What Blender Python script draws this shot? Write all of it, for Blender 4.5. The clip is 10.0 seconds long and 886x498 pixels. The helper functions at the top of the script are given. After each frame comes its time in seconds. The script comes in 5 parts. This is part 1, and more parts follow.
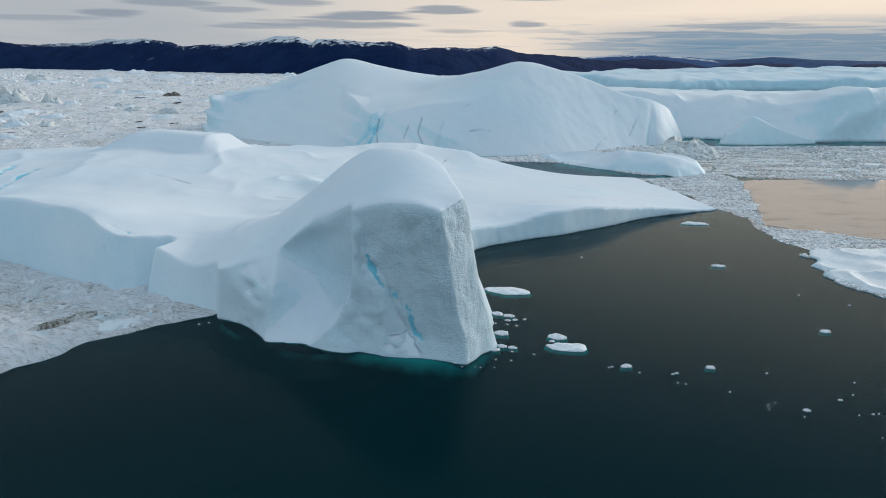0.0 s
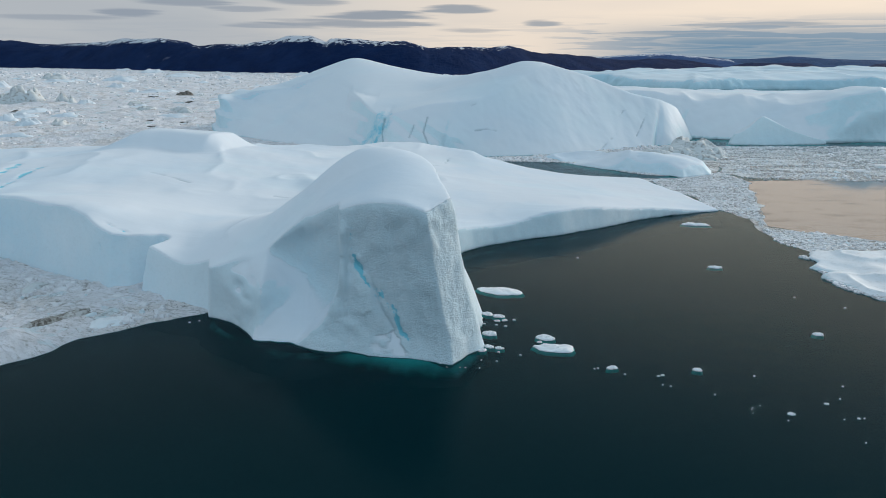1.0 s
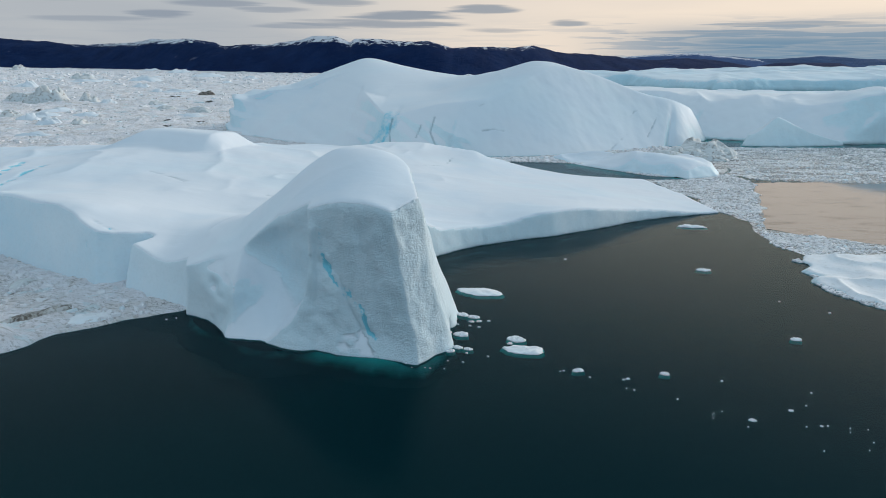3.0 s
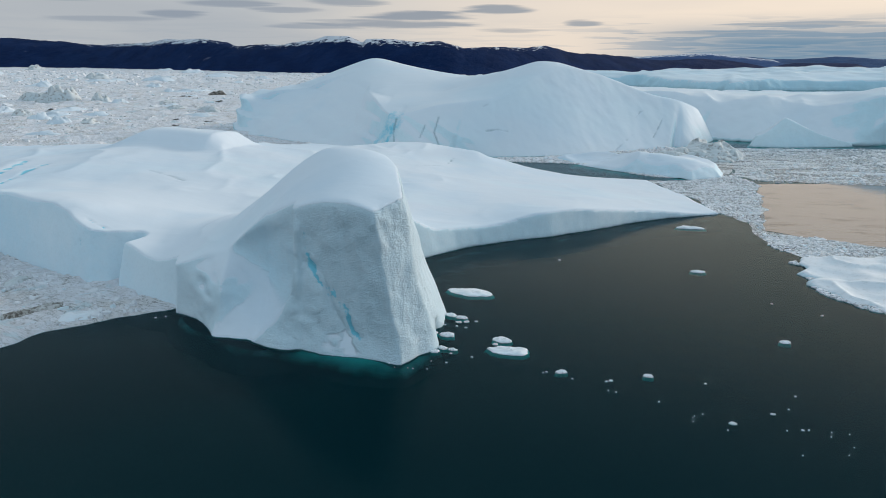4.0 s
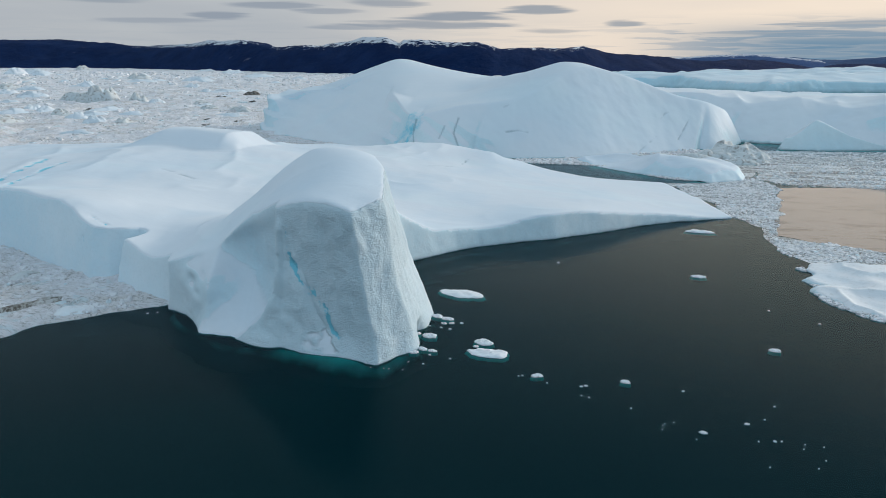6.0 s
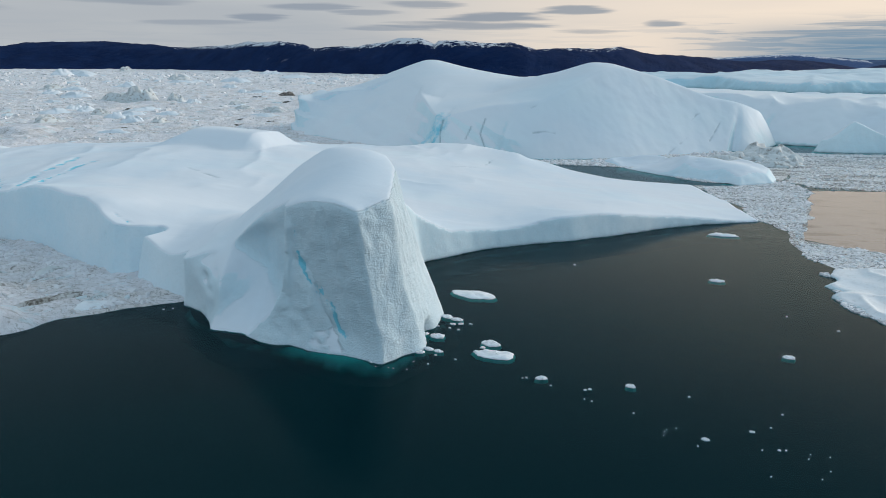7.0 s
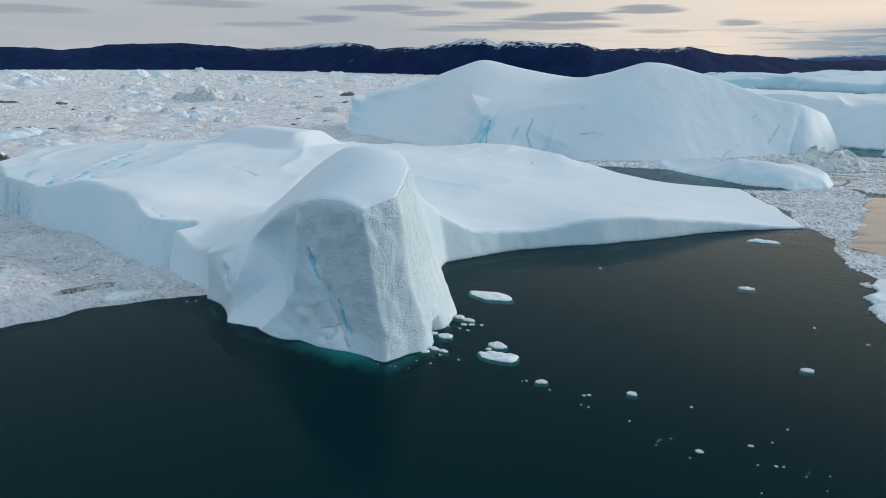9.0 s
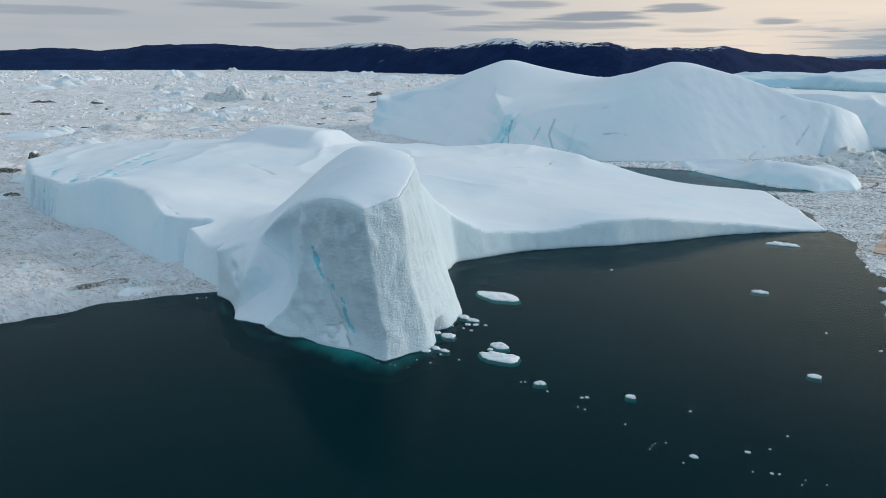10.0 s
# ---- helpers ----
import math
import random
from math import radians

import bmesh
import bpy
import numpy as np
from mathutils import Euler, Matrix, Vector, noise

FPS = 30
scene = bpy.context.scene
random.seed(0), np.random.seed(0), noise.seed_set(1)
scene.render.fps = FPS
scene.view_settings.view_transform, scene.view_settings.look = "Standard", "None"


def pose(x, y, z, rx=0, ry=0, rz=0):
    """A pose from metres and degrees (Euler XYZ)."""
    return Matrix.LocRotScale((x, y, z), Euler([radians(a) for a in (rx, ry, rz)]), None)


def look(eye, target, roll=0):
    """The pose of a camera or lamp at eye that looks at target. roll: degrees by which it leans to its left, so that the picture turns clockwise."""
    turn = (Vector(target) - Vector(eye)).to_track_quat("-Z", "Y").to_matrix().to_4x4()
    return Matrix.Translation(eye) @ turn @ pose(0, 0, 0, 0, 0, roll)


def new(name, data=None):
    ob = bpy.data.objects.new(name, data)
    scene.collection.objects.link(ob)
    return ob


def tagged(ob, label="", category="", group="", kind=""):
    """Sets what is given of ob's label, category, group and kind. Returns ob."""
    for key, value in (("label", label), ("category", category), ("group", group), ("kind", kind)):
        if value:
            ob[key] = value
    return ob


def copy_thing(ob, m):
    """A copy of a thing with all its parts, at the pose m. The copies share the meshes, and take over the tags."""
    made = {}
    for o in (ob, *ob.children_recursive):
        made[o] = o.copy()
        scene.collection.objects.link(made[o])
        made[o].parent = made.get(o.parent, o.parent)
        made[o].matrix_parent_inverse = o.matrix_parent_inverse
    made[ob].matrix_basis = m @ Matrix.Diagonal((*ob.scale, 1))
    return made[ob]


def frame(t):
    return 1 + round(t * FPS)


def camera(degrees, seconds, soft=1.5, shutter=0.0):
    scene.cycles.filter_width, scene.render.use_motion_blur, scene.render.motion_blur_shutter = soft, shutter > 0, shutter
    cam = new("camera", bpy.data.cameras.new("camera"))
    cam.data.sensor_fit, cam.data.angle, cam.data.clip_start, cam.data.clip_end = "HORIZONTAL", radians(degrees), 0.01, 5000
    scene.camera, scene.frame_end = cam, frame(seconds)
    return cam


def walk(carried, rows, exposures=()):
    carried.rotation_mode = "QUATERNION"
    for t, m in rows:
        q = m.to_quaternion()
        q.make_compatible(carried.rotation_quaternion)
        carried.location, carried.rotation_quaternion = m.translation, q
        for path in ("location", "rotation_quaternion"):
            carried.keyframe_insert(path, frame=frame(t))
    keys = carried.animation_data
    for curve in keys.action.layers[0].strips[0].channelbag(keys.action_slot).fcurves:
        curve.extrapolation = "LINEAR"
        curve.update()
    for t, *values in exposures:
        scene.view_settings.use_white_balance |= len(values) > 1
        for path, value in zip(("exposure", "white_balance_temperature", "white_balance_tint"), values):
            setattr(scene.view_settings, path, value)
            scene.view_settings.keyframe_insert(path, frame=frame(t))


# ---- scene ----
cam = camera(64.5, 10.0, soft=0.85)
PATH = [
    (0, (0.648, -0.39, 39.866), (0.624, 1.541, 39.347), 0.3),
    (0.5, (2.6, -0.285, 39.902), (2.554, 1.646, 39.382), 0.3),
    (1, (4.444, -0.196, 39.94), (4.381, 1.734, 39.419), 0.3),
    (1.5, (6.431, -0.06, 39.931), (6.35, 1.869, 39.41), 0.3),
    (2, (8.27, 0.068, 39.93), (8.173, 1.997, 39.409), 0.3),
    (2.5, (10.313, 0.23, 39.956), (10.198, 2.157, 39.435), 0.3),
    (4, (16.111, 0.781, 39.959), (15.944, 2.705, 39.438), 0.3),
    (4.5, (18.139, 1.111, 39.927), (17.953, 3.033, 39.406), 0.4),
    (5, (20.06, 1.345, 39.971), (19.856, 3.265, 39.451), 0.3),
    (5.5, (22.042, 1.65, 39.992), (21.811, 3.567, 39.472), 0.3),
    (7, (27.688, 2.554, 39.958), (27.322, 4.451, 39.44), 0.2),
    (7.5, (29.664, 3.008, 39.939), (29.252, 4.896, 39.421), 0.2),
    (8, (31.456, 3.45, 39.927), (31.003, 5.328, 39.41), 0.1),
    (8.5, (33.395, 3.89, 39.939), (32.898, 5.757, 39.422), 0.1),
    (9, (35.267, 4.378, 39.891), (34.729, 6.234, 39.374), 0.1),
    (9.5, (37.157, 4.962, 39.901), (36.578, 6.805, 39.384), 0.0),
    (10, (38.976, 5.535, 39.855), (38.358, 7.365, 39.338), -0.0),
]
walk(cam, [(t, look(eye, target, roll)) for t, eye, target, roll in PATH])

# ---------------------------------------------------------------- light
SUN_AZ, SUN_EL = 53.0, 17.0     # degrees clockwise from +y, and above the horizon
EXPOSURE = 0.0

sun = new("sun", bpy.data.lights.new("sun", "SUN"))
sun.data.energy, sun.data.angle, sun.data.color = 1.9, radians(18), (1.0, 0.92, 0.82)
sun.matrix_world = look((0, 0, 60), (-math.sin(radians(SUN_AZ)) * 60, -math.cos(radians(SUN_AZ)) * 60, 60 - 60 * math.tan(radians(SUN_EL))))
scene.view_settings.exposure = EXPOSURE


class Nodes:
    """Short hand for building a node tree."""

    def __init__(self, tree):
        self.t = tree
        tree.nodes.clear()

    def n(self, kind, **kw):
        nd = self.t.nodes.new(kind)
        for k, v in kw.items():
            if k == "op":
                nd.operation = v
            elif k == "blend":
                nd.blend_type = v
            elif k == "dtype":
                nd.data_type = v
            elif k == "dims":
                nd.noise_dimensions = v
            elif k == "feature":
                nd.feature = v
        return nd

    def link(self, a, b):
        self.t.links.new(a, b)

    def put(self, sock, v):
        if isinstance(v, bpy.types.NodeSocket):
            self.link(v, sock)
        elif v is not None:
            if isinstance(v, (tuple, list)) and len(v) == 3 and sock.type == "RGBA":
                v = (*v, 1.0)
            sock.default_value = v

    def math(self, op, a, b=0.0, c=0.0, clamp=False):
        nd = self.n("ShaderNodeMath", op=op)
        nd.use_clamp = clamp
        for s, v in zip(nd.inputs, (a, b, c)):
            self.put(s, v)
        return nd.outputs[0]

    def mix(self, fac, a, b, blend="MIX"):
        nd = self.n("ShaderNodeMix", dtype="RGBA", blend=blend)
        nd.clamp_factor = True
        self.put(nd.inputs[0], fac)
        self.put(nd.inputs[6], a)
        self.put(nd.inputs[7], b)
        return nd.outputs[2]

    def noise(self, vec, scale, detail=4.0, rough=0.55, distort=0.0):
        nd = self.n("ShaderNodeTexNoise")
        self.put(nd.inputs["Vector"], vec)
        self.put(nd.inputs["Scale"], scale)
        self.put(nd.inputs["Detail"], detail)
        self.put(nd.inputs["Roughness"], rough)
        self.put(nd.inputs["Distortion"], distort)
        return nd.outputs[0]

    def voronoi(self, vec, scale, feature="F1"):
        nd = self.n("ShaderNodeTexVoronoi", feature=feature)
        self.put(nd.inputs["Vector"], vec)
        self.put(nd.inputs["Scale"], scale)
        return nd.outputs[0]

    def ramp(self, v, lo, hi, a=0.0, b=1.0):
        nd = self.n("ShaderNodeMapRange")
        nd.interpolation_type = "SMOOTHSTEP"
        for s, x in zip(nd.inputs, (v, lo, hi, a, b)):
            self.put(s, x)
        return nd.outputs[0]

    def stretch(self, vec, x, y, z):
        nd = self.n("ShaderNodeVectorMath", op="MULTIPLY")
        self.put(nd.inputs[0], vec)
        nd.inputs[1].default_value = (x, y, z)
        return nd.outputs[0]

    def bump(self, height, strength, distance, normal=None):
        nd = self.n("ShaderNodeBump")
        self.put(nd.inputs["Height"], height)
        nd.inputs["Strength"].default_value = strength
        nd.inputs["Distance"].default_value = distance
        if normal is not None:
            self.link(normal, nd.inputs["Normal"])
        return nd.outputs[0]


# ---------------------------------------------------------------- sky
world = bpy.data.worlds.new("world")
scene.world = world
world.use_nodes = True
N = Nodes(world.node_tree)
way = N.n("ShaderNodeTexCoord").outputs["Generated"]
sep = N.n("ShaderNodeSeparateXYZ")
N.link(way, sep.inputs[0])
sx, sy, sz = sep.outputs
up = N.math("MAXIMUM", sz, 0.0)
nish = N.n("ShaderNodeTexSky")
nish.sky_type, nish.sun_disc = "NISHITA", False
nish.sun_elevation, nish.sun_rotation = radians(SUN_EL), radians(SUN_AZ)
blue = N.mix(1.0, nish.outputs[0], (0.045, 0.045, 0.045), "MULTIPLY")
# veil of high cloud: pale all round, warm towards the low sun, cool overhead
sd = (math.sin(radians(28)), math.cos(radians(28)))
toward = N.math("ADD", N.math("MULTIPLY", sx, sd[0]), N.math("MULTIPLY", sy, sd[1]))
warm = N.ramp(toward, 0.62, 1.0)
veil = N.mix(warm, (0.68, 0.72, 0.76), (1.25, 1.07, 0.90))
high = N.ramp(up, 0.06, 0.40)
veil = N.mix(high, veil, N.mix(N.math("POWER", warm, 2.0), (0.55, 0.76, 0.90), (1.55, 1.36, 1.16)))
veil = N.mix(N.ramp(up, 0.26, 0.55), veil, (0.60, 0.78, 0.90))
east = N.ramp(sy, 0.15, -0.75, 1.0, 1.35)   # the clear sky behind, opposite the low sun
veil = N.mix(N.ramp(sy, 0.1, -0.5), veil, (0.47, 0.65, 0.78))
veil = N.mix(1.0, veil, N.mix(0.0, east, east), "MULTIPLY")
base = N.mix(0.85, blue, veil)
# streaks of stratus seen edge on near the horizon, laid out by compass and height
az = N.math("ARCTAN2", sx, sy)
comb = N.n("ShaderNodeCombineXYZ")
N.link(az, comb.inputs[0])
N.link(up, comb.inputs[1])
lens = N.noise(N.stretch(comb.outputs[0], 5.5, 46.0, 1.0), 1.0, 5.0, 0.5, 0.25)
thin = N.noise(N.stretch(comb.outputs[0], 7.0, 150.0, 1.0), 1.0, 5.0, 0.55, 0.3)
sheet_ = N.noise(N.stretch(comb.outputs[0], 2.2, 14.0, 1.0), 1.0, 5.0, 0.5, 0.2)
c_thin = N.math("MULTIPLY", N.ramp(thin, 0.48, 0.57), N.ramp(up, 0.062, 0.03))
grey = N.mix(warm, (0.30, 0.36, 0.45), (0.36, 0.41, 0.47))
sky = N.mix(N.math("MULTIPLY", N.ramp(sheet_, 0.42, 0.62), N.ramp(warm, 0.1, 0.9, 0.42, 0.12)), base, (0.44, 0.49, 0.56))
# single lenses of cloud: compass, height, half length, half thickness, density
ragged = N.math("MULTIPLY", N.math("SUBTRACT", lens, 0.5), 1.5)
fray = N.math("MULTIPLY", N.math("SUBTRACT", thin, 0.5), 2.6)
mass = 0.0
for ca, ce, ha, he, dense in ((-0.11, 0.056, 0.085, 0.0075, 0.9), (-0.17, 0.046, 0.13, 0.0060, 0.8), (-0.255, 0.042, 0.075, 0.004, 0.6), (-0.02, 0.0655, 0.055, 0.0065, 0.85), (0.10, 0.0475, 0.030, 0.005, 0.8), (-0.435, 0.055, 0.045, 0.0055, 0.75), (-0.37, 0.0685, 0.07, 0.005, 0.7),
                              (-0.30, 0.0625, 0.05, 0.004, 0.6), (-0.215, 0.073, 0.06, 0.005, 0.7), (0.0, 0.038, 0.055, 0.0035, 0.6), (-0.81, 0.058, 0.11, 0.006, 0.5), (-0.60, 0.071, 0.09, 0.006, 0.6), (-0.52, 0.047, 0.08, 0.004, 0.5), (0.37, 0.044, 0.10, 0.0035, 0.6), (0.27, 0.035, 0.12, 0.003, 0.6), (0.09, 0.085, 0.10, 0.008, 0.7), (-0.1, 0.093, 0.12, 0.01, 0.7)):
    u = N.math("POWER", N.math("DIVIDE", N.math("SUBTRACT", az, ca), ha), 2.0)
    v = N.math("POWER", N.math("DIVIDE", N.math("SUBTRACT", up, ce), he), 2.0)
    one = N.math("SUBTRACT", 1.0, N.math("ADD", u, v))
    one = N.math("ADD", one, N.math("ADD", ragged, fray))
    mass = N.math("MAXIMUM", mass, N.math("MULTIPLY", N.ramp(one, -0.15, 0.75), dense))
sky = N.mix(mass, sky, grey)
sky = N.mix(N.math("MULTIPLY", c_thin, N.ramp(az, 0.0, 0.30, 0.12, 0.9)), sky, (0.36, 0.45, 0.55))
# a low blue bank above the hills on the sun's side
bank = N.math("MULTIPLY", N.ramp(up, 0.062, 0.018), N.ramp(az, 0.05, 0.33))
sky = N.mix(N.math("MULTIPLY", bank, N.ramp(thin, 0.62, 0.38, 0.70, 1.0)), sky, (0.20, 0.34, 0.48))
bg = N.n("ShaderNodeBackground")
N.link(sky, bg.inputs[0])
bg.inputs[1].default_value = 0.81
out = N.n("ShaderNodeOutputWorld")
N.link(bg.outputs[0], out.inputs[0])


# ---------------------------------------------------------------- materials
def material(name):
    m = bpy.data.materials.new(name)
    m.use_nodes = True
    return m, Nodes(m.node_tree)


def finish(N, color, rough=0.7, normal=None, spec=0.3):
    p = N.n("ShaderNodeBsdfPrincipled")
    N.put(p.inputs["Base Color"], color)
    N.put(p.inputs["Roughness"], rough)
    N.put(p.inputs["Specular IOR Level"], spec)
    if normal is not None:
        N.link(normal, p.inputs["Normal"])
    o = N.n("ShaderNodeOutputMaterial")
    N.link(p.outputs[0], o.inputs[0])
    return p


def ice_material(name, snow, ice, grain, pits, dirt=0.0):
    """Snow on the flats, bare glacier ice on the broken walls; blue where clear ice shows or a shaded flank is tinted
    (the mesh says where).
    """
    m, N = material(name)
    pos = N.n("ShaderNodeTexCoord").outputs["Object"]
    big = N.noise(pos, 0.035 * grain, 5.0, 0.55)
    mid = N.noise(N.stretch(pos, 1, 1, 0.6), 0.24 * grain, 7.0, 0.62)
    fine = N.noise(N.stretch(pos, 1, 1, 1.2), 1.5 * grain, 8.0, 0.62, 0.0)
    at = N.n("ShaderNodeAttribute")
    at.attribute_name = "bare"
    bare = N.ramp(N.math("ADD", at.outputs["Fac"], N.math("MULTIPLY", N.math("SUBTRACT", mid, 0.5), 0.5)), 0.3, 0.7)
    cs = N.n("ShaderNodeAttribute")
    cs.attribute_name = "coarse"
    worn = cs.outputs["Fac"]
    tone = N.mix(N.ramp(big, 0.35, 0.65), ice, tuple(c * f for c, f in zip(ice, (0.84, 0.94, 0.98))))
    tone = N.mix(N.math("MULTIPLY", worn, 0.5), tone, tuple(c * f for c, f in zip(ice, (0.78, 0.835, 0.865))))
    frost = N.noise(pos, 0.6 * grain, 8.0, 0.66, 0.0)
    tone = N.mix(N.math("MULTIPLY", N.ramp(frost, 0.46, 0.62), 0.16), tone, snow)
    tone = N.mix(N.math("MULTIPLY", N.ramp(fine, 0.50, 0.38), 0.10), tone, tuple(c * 0.72 for c in ice))
    white = N.mix(N.ramp(big, 0.42, 0.66), snow, tuple(c * f for c, f in zip(snow, (0.91, 0.96, 0.99))))
    white = N.mix(N.math("MULTIPLY", N.ramp(N.noise(N.stretch(pos, 0.35, 1.0, 1.0), 0.07 * grain, 3.0, 0.5, 0.6), 0.50, 0.70), 0.32), white, tuple(c * f for c, f in zip(ice, (1.05, 1.05, 1.04))))
    color = N.mix(bare, white, tone)
    vein = N.n("ShaderNodeAttribute")
    vein.attribute_name = "vein"
    vf = N.ramp(N.math("ADD", vein.outputs["Fac"], N.math("MULTIPLY", N.math("SUBTRACT", fine, 0.5), 1.5 if grain >= 1 else 0.5)), 0.35, 0.75)
    color = N.mix(vf, color, (0.22, 0.62, 0.76))
    dark = N.n("ShaderNodeAttribute")
    dark.attribute_name = "crack"
    color = N.mix(dark.outputs["Fac"], color, (0.10, 0.20, 0.25))
    if dirt:
        color = N.mix(N.math("MULTIPLY", N.ramp(N.noise(pos, 0.5 * grain, 7.0, 0.65), 0.50, 0.66), dirt), color, (0.22, 0.20, 0.175))
    scal = N.voronoi(N.stretch(pos, 1, 1, 1.9), pits, "SMOOTH_F1")
    ripple = N.noise(N.stretch(pos, 1, 1, 2.6), 1.25 * pits, 3.0, 0.5, 0.7)
    where = N.ramp(big, 0.40, 0.60, 0.35, 1.0)
    h = N.math("ADD", N.math("MULTIPLY", scal, N.math("MULTIPLY", where, 0.22)), N.math("MULTIPLY", N.math("ADD", fine, ripple), N.math("MULTIPLY", where, 0.55)))
    h = N.math("ADD", h, N.math("ADD", N.math("MULTIPLY", mid, 1.6), N.math("MULTIPLY", frost, 0.9)))
    amount = N.math("MULTIPLY", N.math("ADD", N.math("MULTIPLY", bare, 0.95), 0.05), N.math("ADD", N.math("MULTIPLY", worn, 0.9), 0.06))
    nor = N.bump(N.math("MULTIPLY", h, amount), 0.6, 0.5 / grain)
    nor = N.bump(N.noise(N.stretch(pos, 0.5, 1.0, 1.0), 0.16 * grain, 4.0, 0.5, 0.5), 0.08 if grain >= 1 else 0.05, 1.6 / grain, nor)
    finish(N, color, 0.62, nor, 0.25)
    return m


ICE_NEAR = ice_material("glacier_ice_near", (0.765, 0.81, 0.87), (0.735, 0.83, 0.885), 1.0, 2.9)
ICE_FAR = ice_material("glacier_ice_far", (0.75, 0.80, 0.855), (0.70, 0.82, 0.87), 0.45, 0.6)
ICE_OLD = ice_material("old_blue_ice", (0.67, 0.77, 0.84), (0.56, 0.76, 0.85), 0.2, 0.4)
ICE_FLOE = ice_material("floe_ice", (0.85, 0.87, 0.90), (0.66, 0.77, 0.81), 2.2, 2.2)

# brash: crushed sea and glacier ice with silt in it
BRASH, N = material("brash_ice")
pos = N.n("ShaderNodeTexCoord").outputs["Object"]
flatpos = N.stretch(pos, 1, 1, 0.15)
a = N.noise(flatpos, 0.06, 7.0, 0.62, 0.6)
b = N.noise(flatpos, 0.45, 7.0, 0.66, 0.5)
c = N.noise(flatpos, 2.2, 5.0, 0.6)
e = N.noise(N.stretch(pos, 0.6, 1.3, 0.2), 0.9, 6.0, 0.68, 0.8)
col = N.mix(N.ramp(b, 0.38, 0.60), (0.77, 0.755, 0.785), (0.88, 0.875, 0.92))
col = N.mix(N.math("MULTIPLY", N.ramp(a, 0.46, 0.64), 0.55), col, (0.75, 0.705, 0.685))
col = N.mix(N.math("MULTIPLY", N.ramp(e, 0.54, 0.64), 0.55), col, (0.36, 0.335, 0.315))
silt = N.math("MULTIPLY", N.ramp(b, 0.56, 0.63), N.ramp(a, 0.50, 0.58))
col = N.mix(N.math("MULTIPLY", silt, 0.75), col, (0.17, 0.15, 0.125))
col = N.mix(N.math("MULTIPLY", N.ramp(N.noise(flatpos, 0.10, 6.0, 0.62, 0.3), 0.56, 0.64), 0.6), col, (0.68, 0.82, 0.88))
seams = N.math("ABSOLUTE", N.math("SUBTRACT", N.noise(N.stretch(pos, 0.55, 1.5, 0.2), 0.5, 6.0, 0.6, 1.2), 0.5))
col = N.mix(N.math("MULTIPLY", N.ramp(seams, 0.020, 0.004), N.ramp(a, 0.42, 0.55, 0.15, 0.75)), col, (0.20, 0.19, 0.18))
finish(N, col, 0.75, N.bump(N.math("ADD", N.math("MULTIPLY", b, 1.6), N.math("ADD", c, e)), 0.75, 0.6), 0.2)

# piece of brash, its tone picked island by island
PLATE, N = material("brash_plates")
geo = N.n("ShaderNodeNewGeometry")
pos = N.n("ShaderNodeTexCoord").outputs["Object"]
rnd = geo.outputs["Random Per Island"]
col = N.mix(N.ramp(rnd, 0.0, 0.5), (0.64, 0.63, 0.645), (0.79, 0.79, 0.82))
col = N.mix(N.math("MULTIPLY", N.math("GREATER_THAN", rnd, 0.96), 0.5), col, (0.62, 0.80, 0.87))
col = N.mix(N.math("MULTIPLY", N.ramp(N.noise(pos, 0.35, 6.0, 0.6), 0.54, 0.70), 0.22), col, (0.34, 0.31, 0.28))
finish(N, col, 0.7, N.bump(N.noise(pos, 1.8, 5.0, 0.6), 0.5, 0.3), 0.25)

RAFT = ice_material("raft_ice", (0.80, 0.82, 0.855), (0.66, 0.77, 0.82), 2.6, 2.6, 0.14)
SILTY = ice_material("silty_ice", (0.66, 0.68, 0.69), (0.5, 0.54, 0.55), 0.9, 1.2, 0.75)
BLUE = ice_material("clear_blue_ice", (0.45, 0.76, 0.86), (0.30, 0.66, 0.80), 1.4, 1.2)
ROCKY, N = material("moraine_debris")
pos = N.n("ShaderNodeTexCoord").outputs["Object"]
finish(N, N.mix(N.ramp(N.noise(pos, 0.8, 7.0, 0.65), 0.4, 0.65), (0.05, 0.046, 0.042), (0.34, 0.31, 0.28)), 0.85, N.bump(N.noise(pos, 1.5, 6.0, 0.65), 0.8, 0.6))

# ice full of glacier silt: grey-brown with dark streaks
SILT_RIDGE, N = material("silt_laden_ice")
pos = N.n("ShaderNodeTexCoord").outputs["Object"]
tone = N.mix(N.ramp(N.noise(pos, 1.6, 7.0, 0.68, 0.4), 0.40, 0.60), (0.13, 0.115, 0.10), (0.50, 0.49, 0.47))
tone = N.mix(N.ramp(N.noise(pos, 0.5, 5.0, 0.6), 0.52, 0.62), tone, (0.66, 0.67, 0.68))
finish(N, tone, 0.8, N.bump(N.noise(pos, 2.6, 7.0, 0.68), 0.9, 0.5), 0.3)

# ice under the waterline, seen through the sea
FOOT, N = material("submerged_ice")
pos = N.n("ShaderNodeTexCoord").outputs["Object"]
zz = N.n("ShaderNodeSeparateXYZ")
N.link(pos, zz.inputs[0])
# turquoise to near-black by depth: light dimmed by water, put into the colour
depth_fade = N.math("ADD", zz.outputs[2], N.math("MULTIPLY", N.math("SUBTRACT", N.noise(pos, 0.3, 5.0, 0.6), 0.5), 2.0))
finish(N, N.mix(N.ramp(depth_fade, -1.9, -0.1), (0.0024, 0.0105, 0.0135), (0.25, 0.92, 0.88)), 0.8, None, 0.0)

